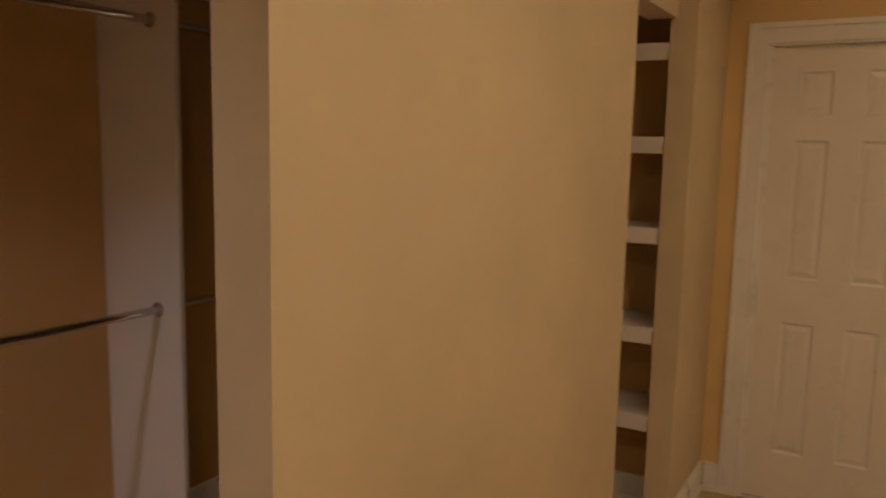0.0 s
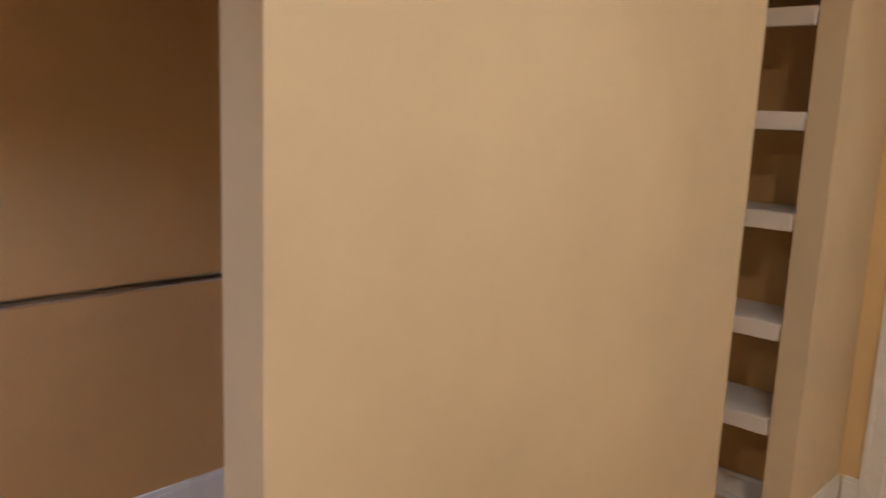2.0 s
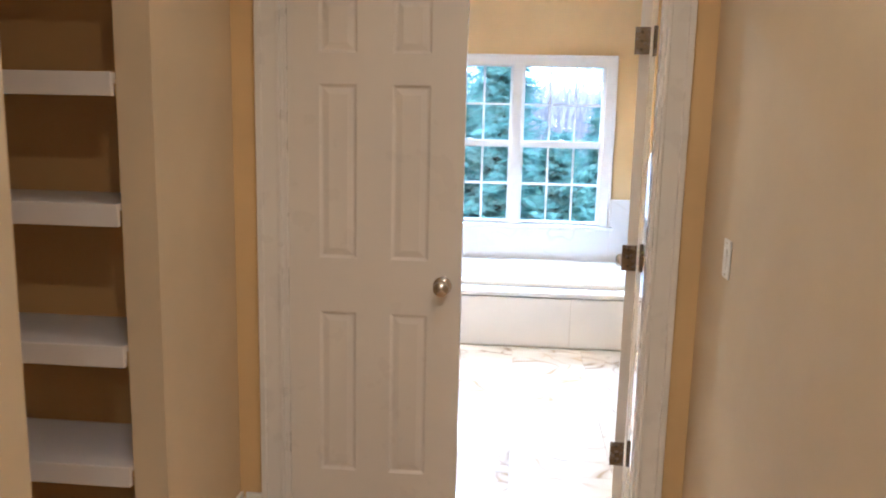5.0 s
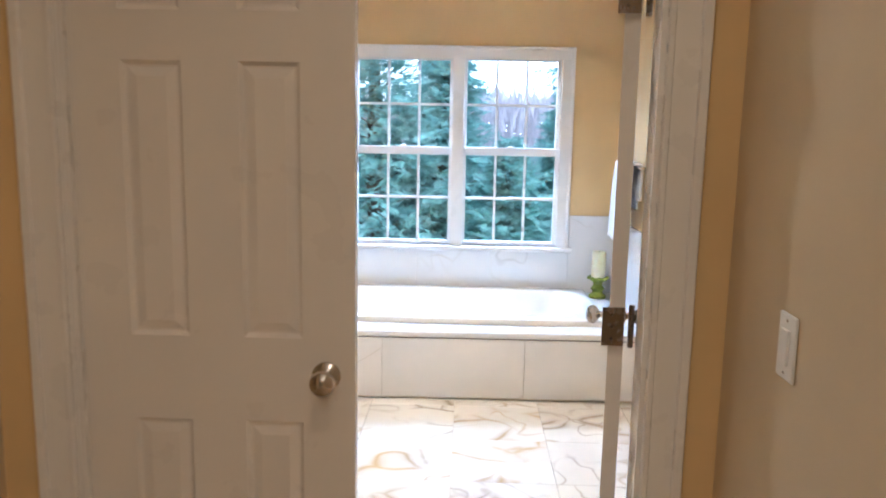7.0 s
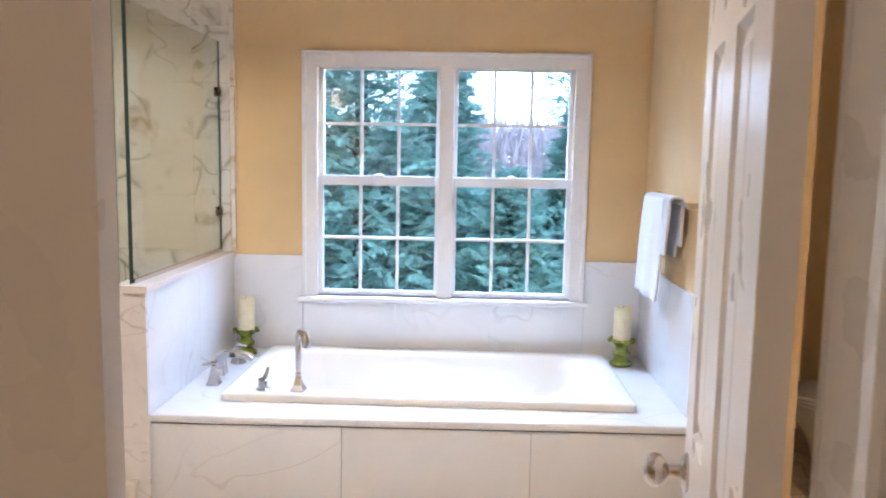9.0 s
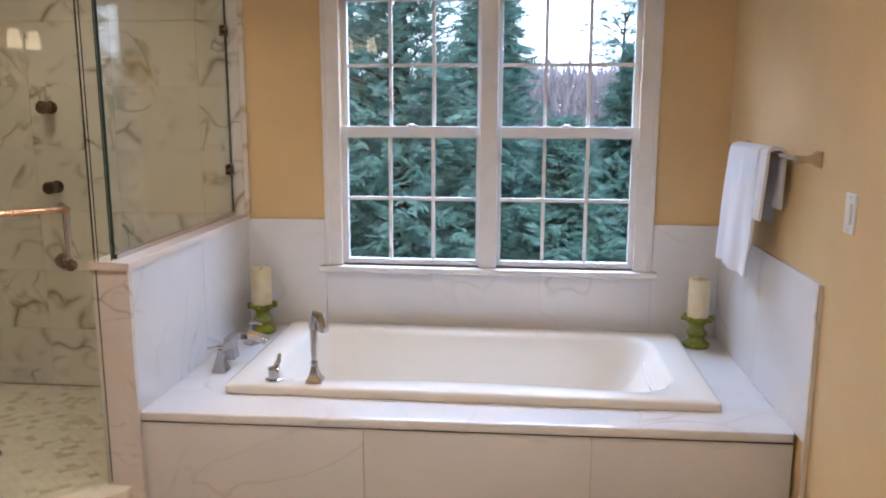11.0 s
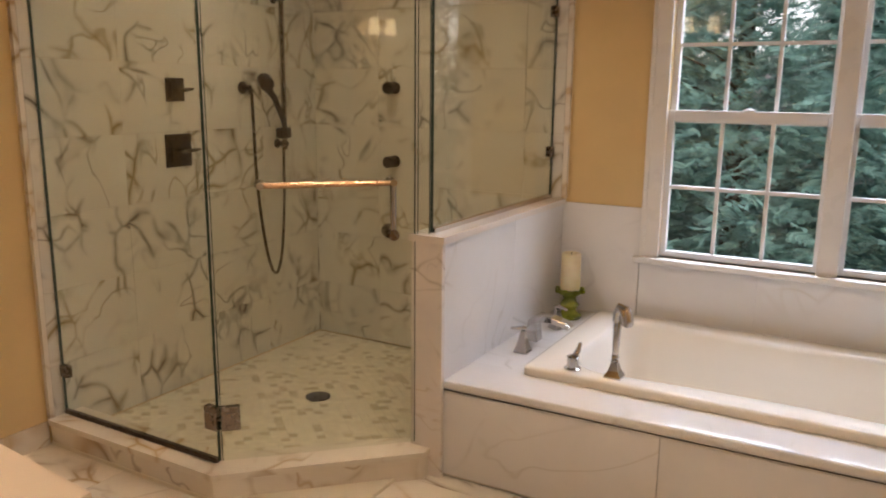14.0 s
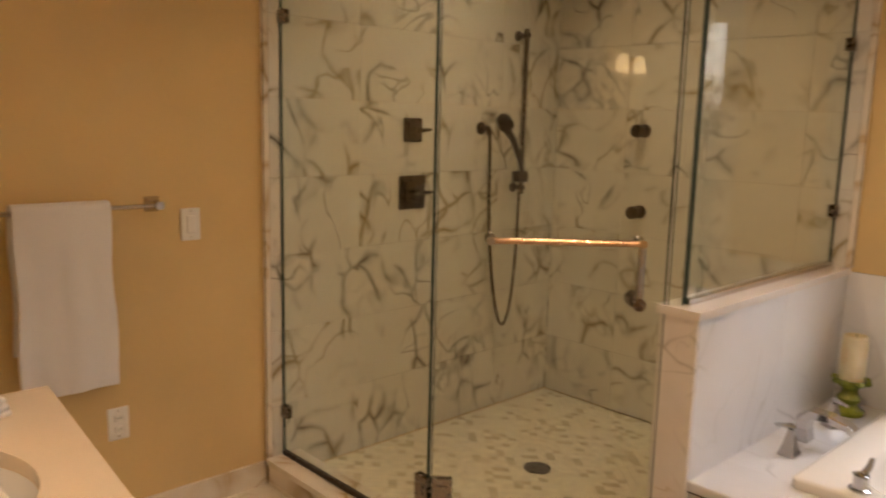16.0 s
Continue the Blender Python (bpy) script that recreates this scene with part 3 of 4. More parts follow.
part("backrest_ridge", tube([(TX + HX - 0.172 - 0.012 * math.cos(a), TY + 0.19 * math.sin(a), -0.035 - 0.02 * math.cos(a)) for a in [radians(-80 + 10 * i) for i in range(17)]], 0.010, 8), ACRYLIC, tub, "moulded headrest ridge", True)
part("drain_cover", lathe([(0.03, 0), (0.03, 0.004), (0.02, 0.006)], 20, (TX - 0.42, TY, -0.304)), NICKEL, tub, "", True)

deck = thing("tub_deck", (0, 0, 0), "white marble tub surround with a rounded front edge", "tub surround", "", "structure")
HOLE = (TX - HX + 0.03, TY - HY + 0.03, TX + HX - 0.03, TY + HY - 0.03)
DX0, DX1 = -0.904, TUB_R - 0.012
z0, z1 = DECK_Z - 0.036, DECK_Z
SKEW = 0.045                         # the front edge draws back a little towards the far end
bm = prism([(DX0, DECK_F), (DX1, DECK_F + SKEW), (DX1, HOLE[1]), (DX0, HOLE[1])], z0, z1)
bmesh.ops.bevel(bm, geom=[e for e in bm.edges if all(v.co.y < DECK_F + SKEW + 0.01 for v in e.verts)], offset=0.011, segments=3, affect="EDGES", profile=0.5)
part("front_slab", bm, WHITEMARBLE, deck, "", True)
part("back_slab", box(DX0, HOLE[3], z0, DX1, BATH_B - 0.012, z1 - 0.0004), WHITEMARBLE, deck)
part("end_slab", box(DX0, HOLE[1], z0, HOLE[0], HOLE[3], z1 - 0.0004), WHITEMARBLE, deck)
part("end_slab", box(HOLE[2], HOLE[1], z0, DX1, HOLE[3], z1 - 0.0004), WHITEMARBLE, deck)
for a, b in ((DX0, -0.10), (-0.098, 0.69), (0.692, DX1)):
    ya, yb = (DECK_F + SKEW * (q - DX0) / (DX1 - DX0) for q in (a, b))
    part("apron_panel", prism([(a, ya + 0.009), (b, yb + 0.009), (b, yb + 0.021), (a, ya + 0.021)], 0.007, z0 - 0.003), WHITEMARBLE, deck)
def apron_strip(near, far):
    return [(DX0, DECK_F + near), (DX1, DECK_F + SKEW + near), (DX1, DECK_F + SKEW + far), (DX0, DECK_F + far)]


part("shadow_gap", prism(apron_strip(0.006, 0.019), z0 - 0.0030, z0 - 0.0002), BRONZE, deck, "thin dark joint under the slab")
part("apron_core", prism(apron_strip(0.022, 0.05), 0, z0), GROUT, deck)
part("caulk_line", prism(apron_strip(0.011, 0.020), 0.0, 0.007), GROUT, deck, "pale caulk line at the floor")

# ---- half wall between tub and shower ----
hw = thing("half_wall", (0, 0, 0), "marble faced half wall beside the tub", "half wall", "", "structure")
HWX0, HWX1, CAP = -1.025, -0.894, 0.930
part("core", box(HWX0 + 0.012, POST_F + 0.012, 0, HWX1 - 0.012, BATH_B, CAP - 0.026), GROUT, hw)
part("end_post", box(HWX0, POST_F - 0.008, 0, HWX1 + 0.002, POST_F + 0.012, CAP - 0.026, 0.003, 2), POSTMARBLE, hw, "pale veined marble end post")
part("cap", prism([(HWX0 - 0.006, POST_F - 0.018), (HWX1 + 0.012, POST_F - 0.018), (HWX1 + 0.012, BATH_B - 0.013), (HWX0 - 0.006, BATH_B - 0.013)], CAP - 0.026, CAP), CREAMSTONE, hw)
tile_field(hw, "tile", (HWX1 - 0.012, POST_F + 0.013, DECK_Z + 0.001), (0, 1, 0), (0, 0, 1), 2, 1, 0.61, 0.60, 0.012, WHITEMARBLE, 0.0005, trim=(BATH_B - 0.013 - POST_F - 0.013, CAP - 0.026 - DECK_Z - 0.001))
tile_field(hw, "tile", (HWX0 + 0.012, BATH_B - 0.013, 0.0), (0, -1, 0), (0, 0, 1), 4, 3, 0.305, 0.305, 0.012, MARBLE, trim=(BATH_B - 0.013 - POST_F - 0.013, CAP - 0.03))

# marble wainscot round the tub
WZ = 0.915
ws = thing("wainscot_trim", (0, 0, 0), "white marble tiled splash round the tub", "wainscot", "", "structure")
tile_field(ws, "tile", (-0.913, BATH_B, DECK_Z), (1, 0, 0), (0, 0, 1), 1, 1, 0.42, 0.60, 0.012, WHITEMARBLE, 0.0005, trim=(0.403, WZ - DECK_Z))
tile_field(ws, "tile", (1.052, BATH_B, DECK_Z), (1, 0, 0), (0, 0, 1), 1, 1, 0.34, 0.60, 0.012, WHITEMARBLE, 0.0005, trim=(TUB_R - 0.013 - 1.052, WZ - DECK_Z))
tile_field(ws, "tile", (-0.508, BATH_B, DECK_Z), (1, 0, 0), (0, 0, 1), 3, 1, 0.52, 0.277, 0.012, WHITEMARBLE, 0.0005, trim=(1.560, 0.277))
tile_field(ws, "tile", (TUB_R, BATH_B, DECK_Z), (0, -1, 0), (0, 0, 1), 2, 1, 0.62, 0.60, 0.012, WHITEMARBLE, 0.0005, trim=(1.225, WZ - DECK_Z))
part("edge_strip", box(TUB_R - 0.016, POST_F - 0.03, 0.0, TUB_R - 0.001, POST_F - 0.016, WZ), FLOORMARBLE, ws)

# ---- shower ----
sw = thing("shower_wall_trim", (0, 0, 0), "veined marble tiled shower walls", "shower wall", "", "structure")
SX0, SY0 = BATH_L + 0.02, 4.685
TW, TH = 0.43, 0.305
tile_field(sw, "tile", (BATH_L, SY0, 0.02), (0, 1, 0), (0, 0, 1), 5, 9, TW, TH, 0.02, MARBLE, trim=(BATH_B - SY0, TOP - 0.02))
tile_field(sw, "tile", (-2.399, BATH_B, 0.02), (1, 0, 0), (0, 0, 1), 4, 9, TW, TH, 0.02, MARBLE, trim=(1.494, TOP - 0.02))
part("edge_strip", box(BATH_L + 0.001, SY0 - 0.022, 0.10, BATH_L + 0.022, SY0 - 0.002, TOP), FLOORMARBLE, sw, "pale marble edging")
part("edge_strip", box(-0.903, BATH_B - 0.022, CAP + 0.002, -0.880, BATH_B - 0.001, TOP), FLOORMARBLE, sw, "pale marble edging")
A, B = (-1.525, 4.735), (-1.005, 5.235)
curb = thing("shower_curb", (0, 0, 0), "marble shower curb along the angled glass", "curb", "", "structure")
IN = [(-2.398, 4.80), (A[0] - 0.03, A[1] + 0.065), (B[0] - 0.055, B[1] + 0.04), (B[0] - 0.02, B[1] + 0.06)]
OUT = [(-2.398, 4.662), (A[0] + 0.035, 4.662), (-0.945, 5.195), (B[0] - 0.02, B[1] - 0.008)]
part("curb_base", prism([OUT[0], OUT[1], OUT[2], (-0.945, POST_F - 0.009), (HWX0, POST_F - 0.009), (HWX0, POST_F + 0.05), IN[2], IN[1], IN[0]], 0.0, 0.09), FLOORMARBLE, curb)
part("curb_top", prism([(-2.398, 4.652), (A[0] + 0.039, 4.652), (-0.937, 5.187), (-0.937, POST_F - 0.009), (HWX0 - 0.002, POST_F - 0.009), (HWX0 - 0.002, POST_F + 0.05), IN[2], (IN[1][0], IN[1][1] + 0.01), (-2.398, 4.81)], 0.09, 0.113), FLOORMARBLE, curb)

GT = 2.07


def pane_between(name, p, q, z0, z1, thick, label):
    g = thing(name, (0, 0, 0), label, "shower glass", "shower enclosure panels")
    d = (Vector(q) - Vector(p)).normalized()
    n = Vector((-d.y, d.x)) * thick / 2
    P = [Vector(p) + n, Vector(q) + n, Vector(q) - n, Vector(p) - n]
    sheet = part("glass_sheet", prism([(v.x, v.y) for v in P], z0, z1), SHOWERGLASS, g)
    sheet.visible_shadow = False
    e = d * 0.003
    for end in (Vector(p), Vector(q)):
        s = 1 if end == Vector(p) else -1
        Q = [end + n - e * 0.2 * s, end + n + e * s, end - n + e * s, end - n - e * 0.2 * s]
        part("polished_edge", prism([(v.x, v.y) for v in Q], z0, z1), EDGEGLASS, g)
    return g, d, n


front, d, n = pane_between("glass_panel", (-2.395, 4.735), A, 0.122, GT, 0.010, "fixed clear glass shower panel")
part("channel", box(-2.395, 4.725, 0.113, A[0] - 0.01, 4.745, 0.132, 0.002, 1), BRONZE, front, "dark bronze bottom channel")
A2 = (A[0] + 0.006, A[1] + 0.006)
gdoor, dd, dn = pane_between("shower_door", A2, (B[0] - 0.004, B[1] - 0.004), 0.125, GT, 0.010, "frameless glass shower door with a towel bar")
strip, _, _ = pane_between("glass_panel", (B[0] + 0.002, B[1] + 0.002), (-0.966, 5.262), CAP, GT, 0.010, "narrow fixed glass strip over the half wall")
side, _, _ = pane_between("glass_panel", (-0.962, 5.268), (-0.962, BATH_B - 0.024), CAP + 0.006, GT, 0.010, "fixed glass panel standing on the half wall")
part("channel", box(-0.974, 5.275, CAP, -0.950, BATH_B - 0.024, CAP + 0.020, 0.002, 1), NICKEL, side, "brushed nickel bottom channel")


def clamp(parent, p, z, ang, w=0.05, h=0.055, name="clamp"):
    bm = box(-w / 2, -0.014, -h / 2, w / 2, 0.014, h / 2, 0.003, 1)
    bm = box(-w / 4, -0.018, -h / 4, w / 4, 0.018, h / 4, 0.002, 1, bm=bm)
    bm.transform(pose(p[0], p[1], z, 0, 0, ang))
    part(name, bm, DARKNICKEL, parent, "dark bronze glass clamp", False)


for z in (0.30, 1.84):
    clamp(front, (-2.375, 4.735), z, 0, 0.045, 0.05)
for z in (1.155, 1.80):
    clamp(side, (-0.962, BATH_B - 0.045), z, 90, 0.045, 0.05)
for z in (0.285, 1.90):
    clamp(gdoor, (A2[0] + 0.025, A2[1] + 0.025), z, 45, 0.066, 0.09, "hinge")
    clamp(front, (A[0] - 0.027, A[1]), z, 0, 0.058, 0.09, "hinge")
# towel bar and pull on the door, outside
o = Vector((0.7071, -0.7071, 0)) * 0.055
bl, br = Vector((-1.405, 4.86, 1.120)), Vector((-1.083, 5.18, 1.122))
part("towel_bar", tube([bl + o, br + o], 0.010, 14), COPPERY, gdoor, "satin copper-toned towel bar", True)
for p in (bl, br):
    part("bar_post", tube([p + o * 0.02, p + o * 0.3, p + o * 0.8, p + o * 1.25], [0.018, 0.010, 0.011, 0.013], 14), NICKEL, gdoor, "", True)
pb = br + Vector((0, 0, -0.185))
part("pull_bar", tube([br + o * 0.98, pb + o * 0.98], 0.011, 14), CHROME, gdoor, "", True)
part("bar_post", tube([pb + o * -0.7, pb + o * 0.02, pb + o * 0.3, pb + o * 0.8, pb + o * 1.25], [0.026, 0.024, 0.013, 0.014, 0.020], 14), DARKNICKEL, gdoor, "", True)


# ---- shower fittings ----
WALLF = BATH_L + 0.02


def valve(y, z, size):
    v = thing("shower_valve", pose(WALLF, y, z, 0, 0, 0), "square dark nickel shower valve trim", "shower valve", "shower valves")
    part("plate", box(0, -size / 2, -size / 2, 0.010, size / 2, size / 2, 0.004, 2), BRONZE, v)
    part("step", box(0.010, -size / 3, -size / 3, 0.022, size / 3, size / 3, 0.004, 2), BRONZE, v)
    part("lever", tube([(0.022, 0, 0), (0.05, 0, 0), (0.062, 0.012, 0), (0.066, size * 0.5, 0.004)], [0.014, 0.012, 0.010, 0.006], 12), DARKNICKEL, v, "", True)


valve(5.401, 1.428, 0.105)
valve(5.403, 1.154, 0.150)
hs = thing("hand_shower", (WALLF, 6.08, 0), "nickel hand shower on a slide bar with hose", "hand shower")
part("slide_bar", tube([(0.055, 0, 1.12), (0.055, 0, 1.92)], 0.013, 14), DARKNICKEL, hs, "", True)
for z in (1.15, 1.89):
    part("bracket", tube([(0, 0, z), (0.006, 0, z), (0.02, 0, z), (0.07, 0, z)], [0.025, 0.025, 0.012, 0.014], 12), BRONZE, hs, "", True)
part("slider", box(0.035, -0.05, 1.18, 0.085, 0.022, 1.235, 0.008, 2), BRONZE, hs)
part("handset", tube([(0.085, -0.02, 1.19), (0.09, -0.05, 1.28), (0.09, -0.11, 1.39), (0.085, -0.16, 1.445), (0.105, -0.195, 1.475), (0.14, -0.215, 1.455)], [0.012, 0.014, 0.016, 0.022, 0.038, 0.036], 14), BRONZE, hs, "dark nickel spray handset", True)
part("elbow", tube([(0, -0.245, 1.44), (0.006, -0.245, 1.44), (0.012, -0.245, 1.44), (0.05, -0.245, 1.44), (0.06, -0.245, 1.41)], [0.03, 0.03, 0.014, 0.014, 0.012], 14), BRONZE, hs, "", True)
hose = []
for i in range(33):
    a = i / 32
    y = -0.245 + 0.225 * a
    low = 0.475
    z = low + (1.41 - low) * (1 - math.sin(math.pi * min(a * 1.02, 1)) ** 0.42) if a < 0.5 else low + (1.19 - low) * (1 - math.sin(math.pi * a) ** 0.42)
    hose.append((0.062 + 0.02 * math.sin(math.pi * a), y, z))
part("hose", tube(hose, 0.008, 8), DARKNICKEL, hs, "ribbed metal shower hose", True)
for z in (1.446, 1.058):
    j = thing("body_jet", (-1.86, BATH_B - 0.02, z), "round dark nickel body spray", "body spray", "body sprays")
    turn = Matrix.Rotation(radians(90), 3, "X")
    part("flange", lathe([(0.032, 0), (0.032, 0.008), (0.022, 0.014)], 20, (0, 0, 0), None, turn), BRONZE, j, "", True)
    part("nozzle", lathe([(0.021, 0.012), (0.021, 0.045), (0.031, 0.052), (0.031, 0.082), (0.024, 0.090)], 20, (0, 0, 0), None, turn), BRONZE, j, "", True)
fd = thing("floor_drain", (-1.762, 5.586, 0.0165), "round bronze shower drain", "drain")
part("ring", lathe([(0.058, 0), (0.058, 0.004), (0.052, 0.005)], 28), BRONZE, fd, "", True)
for r in (0.018, 0.034):
    for k in range(8 if r < 0.02 else 14):
        a = 2 * math.pi * k / (8 if r < 0.02 else 14)
        part("drain_hole", lathe([(0.004, 0.0051), (0.004, 0.0056)], 6, (r * math.cos(a), r * math.sin(a), 0)), DARK, fd)

# ---- tub fittings ----
RIM = DECK_Z + 0.037


def pyramid(x, y, z, w, h, top, bm=None):
    s = [(1, 1), (-1, 1), (-1, -1), (1, -1)]
    return loft([[(x + a * w, y + b * w, z) for a, b in s], [(x + a * w, y + b * w, z + 0.006) for a, b in s],
                 [(x + a * (w * 0.62), y + b * (w * 0.62), z + h * 0.45) for a, b in s], [(x + a * top, y + b * top, z + h) for a, b in s]], bm, True, True)


def tub_handle(y, spin):
    h = thing("tub_faucet_handle", pose(-0.775, y, DECK_Z, 0, 0, spin), "chrome pyramid tub handle with lever", "faucet handle", "tub faucet handles")
    part("base", pyramid(0, 0, 0, 0.029, 0.092, 0.008), CHROME, h)
    part("lever", tube([(0.012, 0.004, 0.101), (0, 0, 0.103), (-0.020, -0.006, 0.101), (-0.05, -0.012, 0.098)], [0.007, 0.011, 0.009, 0.006], 12), CHROME, h, "", True)


tub_handle(5.70, 0)
tub_handle(6.08, 150)
sp = thing("tub_spout", (-0.80, 5.87, DECK_Z), "chrome flat arched tub spout", "faucet")
bm = None
path = [((0, 0, 0), 0.030, 0.034), ((0, 0, 0.05), 0.024, 0.030), ((0.004, 0, 0.088), 0.022, 0.030), ((0.03, 0, 0.108), 0.018, 0.030), ((0.09, 0, 0.106), 0.014, 0.030), ((0.150, 0, 0.092), 0.012, 0.028), ((0.168, 0, 0.078), 0.012, 0.026)]
rings = []
for i, (p, a, b) in enumerate(path):
    lean = (0, 0, 0.35, 1.2, 1.5, 1.9, 2.2)[i]
    ux, uz = math.cos(lean), -math.sin(lean)
    rings.append([(p[0] + s * a * ux, p[1] + t * b, p[2] + s * a * uz) for s, t in ((1, 1), (-1, 1), (-1, -1), (1, -1))])
part("spout_body", loft(rings, None, True, True), CHROME, sp)
bev = sp.children[0].modifiers.new("edge", "BEVEL")
bev.width, bev.segments = 0.004, 2
dv = thing("tub_diverter", (-0.495, 5.525, RIM), "chrome diverter knob on the tub rim", "faucet handle")
part("collar", lathe([(0.032, 0), (0.032, 0.005), (0.022, 0.009), (0.021, 0.045), (0.024, 0.048), (0.016, 0.052)], 20), CHROME, dv, "", True)
part("lever", tube([(0.004, 0.01, 0.048), (0.014, 0.02, 0.07), (0.018, 0.024, 0.098)], [0.012, 0.010, 0.006], 10), CHROME, dv, "", True)
hsy = thing("tub_hand_spray", (-0.335, 5.525, RIM), "chrome tub hand spray standing in its holder", "hand shower")
part("holder", pyramid(0, 0, 0, 0.031, 0.058, 0.011), CHROME, hsy)
part("collar", lathe([(0.012, 0.058), (0.016, 0.062), (0.012, 0.068), (0.016, 0.076), (0.012, 0.084)], 16), CHROME, hsy, "", True)
part("handle", tube([(0, 0, 0.082), (0, 0, 0.10), (0.001, 0.004, 0.19), (0.002, 0.008, 0.222)], [0.009, 0.011, 0.015, 0.013], 14), CHROME, hsy, "", True)
part("spray_head", tube([(-0.004, 0.004, 0.205), (0.000, 0.004, 0.238), (0.010, 0.002, 0.260), (0.028, -0.004, 0.256), (0.038, -0.008, 0.232), (0.041, -0.009, 0.205), (0.041, -0.009, 0.200)], [0.013, 0.018, 0.021, 0.022, 0.022, 0.021, 0.016], 16), CHROME, hsy, "", True)


def candle(x, y):
    c = thing("candle_holder", (x, y, DECK_Z), "olive green glass candle pedestal on the tub deck", "candle holder", "candle holders")
    part("pedestal", lathe([(0.056, 0), (0.060, 0.006), (0.060, 0.016), (0.046, 0.024), (0.036, 0.034), (0.034, 0.044), (0.044, 0.056), (0.046, 0.066), (0.034, 0.080), (0.030, 0.094), (0.036, 0.108), (0.052, 0.118), (0.058, 0.126), (0.058, 0.140), (0.048, 0.140), (0.046, 0.134)], 28), GREENGLASS, c, "", True)
    for k in range(8):
        a = 2 * math.pi * k / 8
        part("knop", lathe([(0.003, -0.012), (0.010, -0.009), (0.014, 0), (0.010, 0.009), (0.003, 0.012)], 10, (0.062 * math.cos(a), 0.062 * math.sin(a), 0.134)), GREENGLASS, c, "", True)
    w = thing("pillar_candle", (x, y, DECK_Z + 0.1345), "ivory pillar candle, unlit", "candle", "pillar candles")
    part("wax", lathe([(0.044, 0), (0.046, 0.004), (0.046, 0.172), (0.043, 0.178), (0.036, 0.179), (0.026, 0.172), (0.005, 0.170)], 28), WAX, w, "", True)
    part("wick", tube([(0, 0, 0.170), (0.001, 0, 0.178), (0.003, 0.001, 0.185)], 0.0014, 6), DARK, w)


candle(-0.79, 6.275)
candle(1.24, 6.262)


# ---- towels and bars ----
def towel_bar(m, length, label):
    """A bar along local x, standing out towards local -y."""
    b = thing("towel_bar", m, label, "towel bar", "towel bars")
    part("bar", tube([(0, -0.062, 0), (length, -0.062, 0)], 0.008, 14), NICKEL, b, "", True)
    for x in (0.0, length):
        part("bracket", loft([[(x + a * w, -y, c * w) for a, c in ((1, 1), (-1, 1), (-1, -1), (1, -1))] for y, w in ((0, 0.026), (0.006, 0.026), (0.026, 0.013), (0.05, 0.011), (0.076, 0.013))], None, True, True), NICKEL, b)
    return b


def towel(m, w, front, back, label, folds=0.006, lean=0.0, bulk=0.021):
    """A folded towel over a bar along local x at height 0; the front hangs towards local -y."""
    t = thing("hand_towel", m, label, "towel")
    own = bmesh.new()
    prof = []
    for i in range(15):
        prof.append((-bulk, -back + (back - 0.01) * i / 14))
    for i in range(9):
        a = math.pi * i / 8
        prof.append((-bulk * math.cos(a), 0.006 + 0.016 * math.sin(a)))
    for i in range(19):
        prof.append((bulk + 0.014 * i / 18, -0.01 - (front - 0.01) * i / 18))
    cols = 22
    grid = []
    for i, (o, z) in enumerate(prof):
        row = []
        for k in range(cols + 1):
            u = k / cols
            drop = max(0.0, -z)
            ripple = folds * min(1, drop * 4) * (math.sin(u * 9 + i * 0.08) + 0.5 * math.sin(u * 21 + 1.7))
            edge = 0.004 * math.sin(z * 17 + (0 if k < cols / 2 else 2))
            row.append(own.verts.new(((u - 0.5) * (w + 0.02 * drop) + edge + lean * drop, -(o + ripple * (1 if o > 0 else 0.3)), z)))
        grid.append(row)
    for a, b in zip(grid, grid[1:]):
        for k in range(cols):
            own.faces.new((a[k], a[k + 1], b[k + 1], b[k]))
    cloth = part("cloth", own, TERRY, t, "", True)
    so = cloth.modifiers.new("thick", "SOLIDIFY")
    so.thickness, so.offset = 0.011, 0
    be = cloth.modifiers.new("soft", "BEVEL")
    be.width, be.segments = 0.004, 2
    return t


towel_bar(pose(BATH_L, 3.66, 1.165, 0, 0, 90), 0.57, "nickel towel bar on the yellow side wall")
towel(pose(BATH_L + 0.062, 3.915, 1.165, 0, 0, 90), 0.29, 0.585, 0.45, "white hand towel folded over the side wall bar")
towel_bar(pose(TUB_R, 6.12, 1.292, 0, 0, -90), 0.79, "nickel towel bar above the tub's end")
towel(pose(TUB_R - 0.062, 5.83, 1.292, 0, 0, -90), 0.38, 0.46, 0.25, "white towel hung over the bar by the tub", 0.009, -0.10, 0.034)
towel(pose(TUB_R - 0.062, 5.595, 1.292, 0, 0, -90), 0.075, 0.23, 0.19, "white face cloth hung over the bar beside the towel", 0.003, 0.0, 0.028)

# ---- vanity ----
VX = -1.62
van = thing("vanity_cabinet", (VX, D1, 0), "white painted vanity cabinet", "cabinet")
VW, VD, VH = 1.10, 0.575, 0.83
CF = 0.735                           # depth of the stone top, which narrows to one end
part("carcass", box(0.002, 0.003, 0.10, VW - 0.03, VD - 0.02, VH - 0.165), WHITE, van)
part("front_rail", box(0.002, VD - 0.045, VH - 0.165, VW - 0.03, VD - 0.02, VH - 0.001), WHITE, van)
for x in (0.002, VW - 0.055):
    part("side_panel", box(x, 0.003, VH - 0.165, x + 0.024, VD - 0.046, VH - 0.001), WHITE, van)
part("toe_kick", box(0.002, 0.003, 0, VW - 0.03, VD - 0.09, 0.10), WHITE, van)
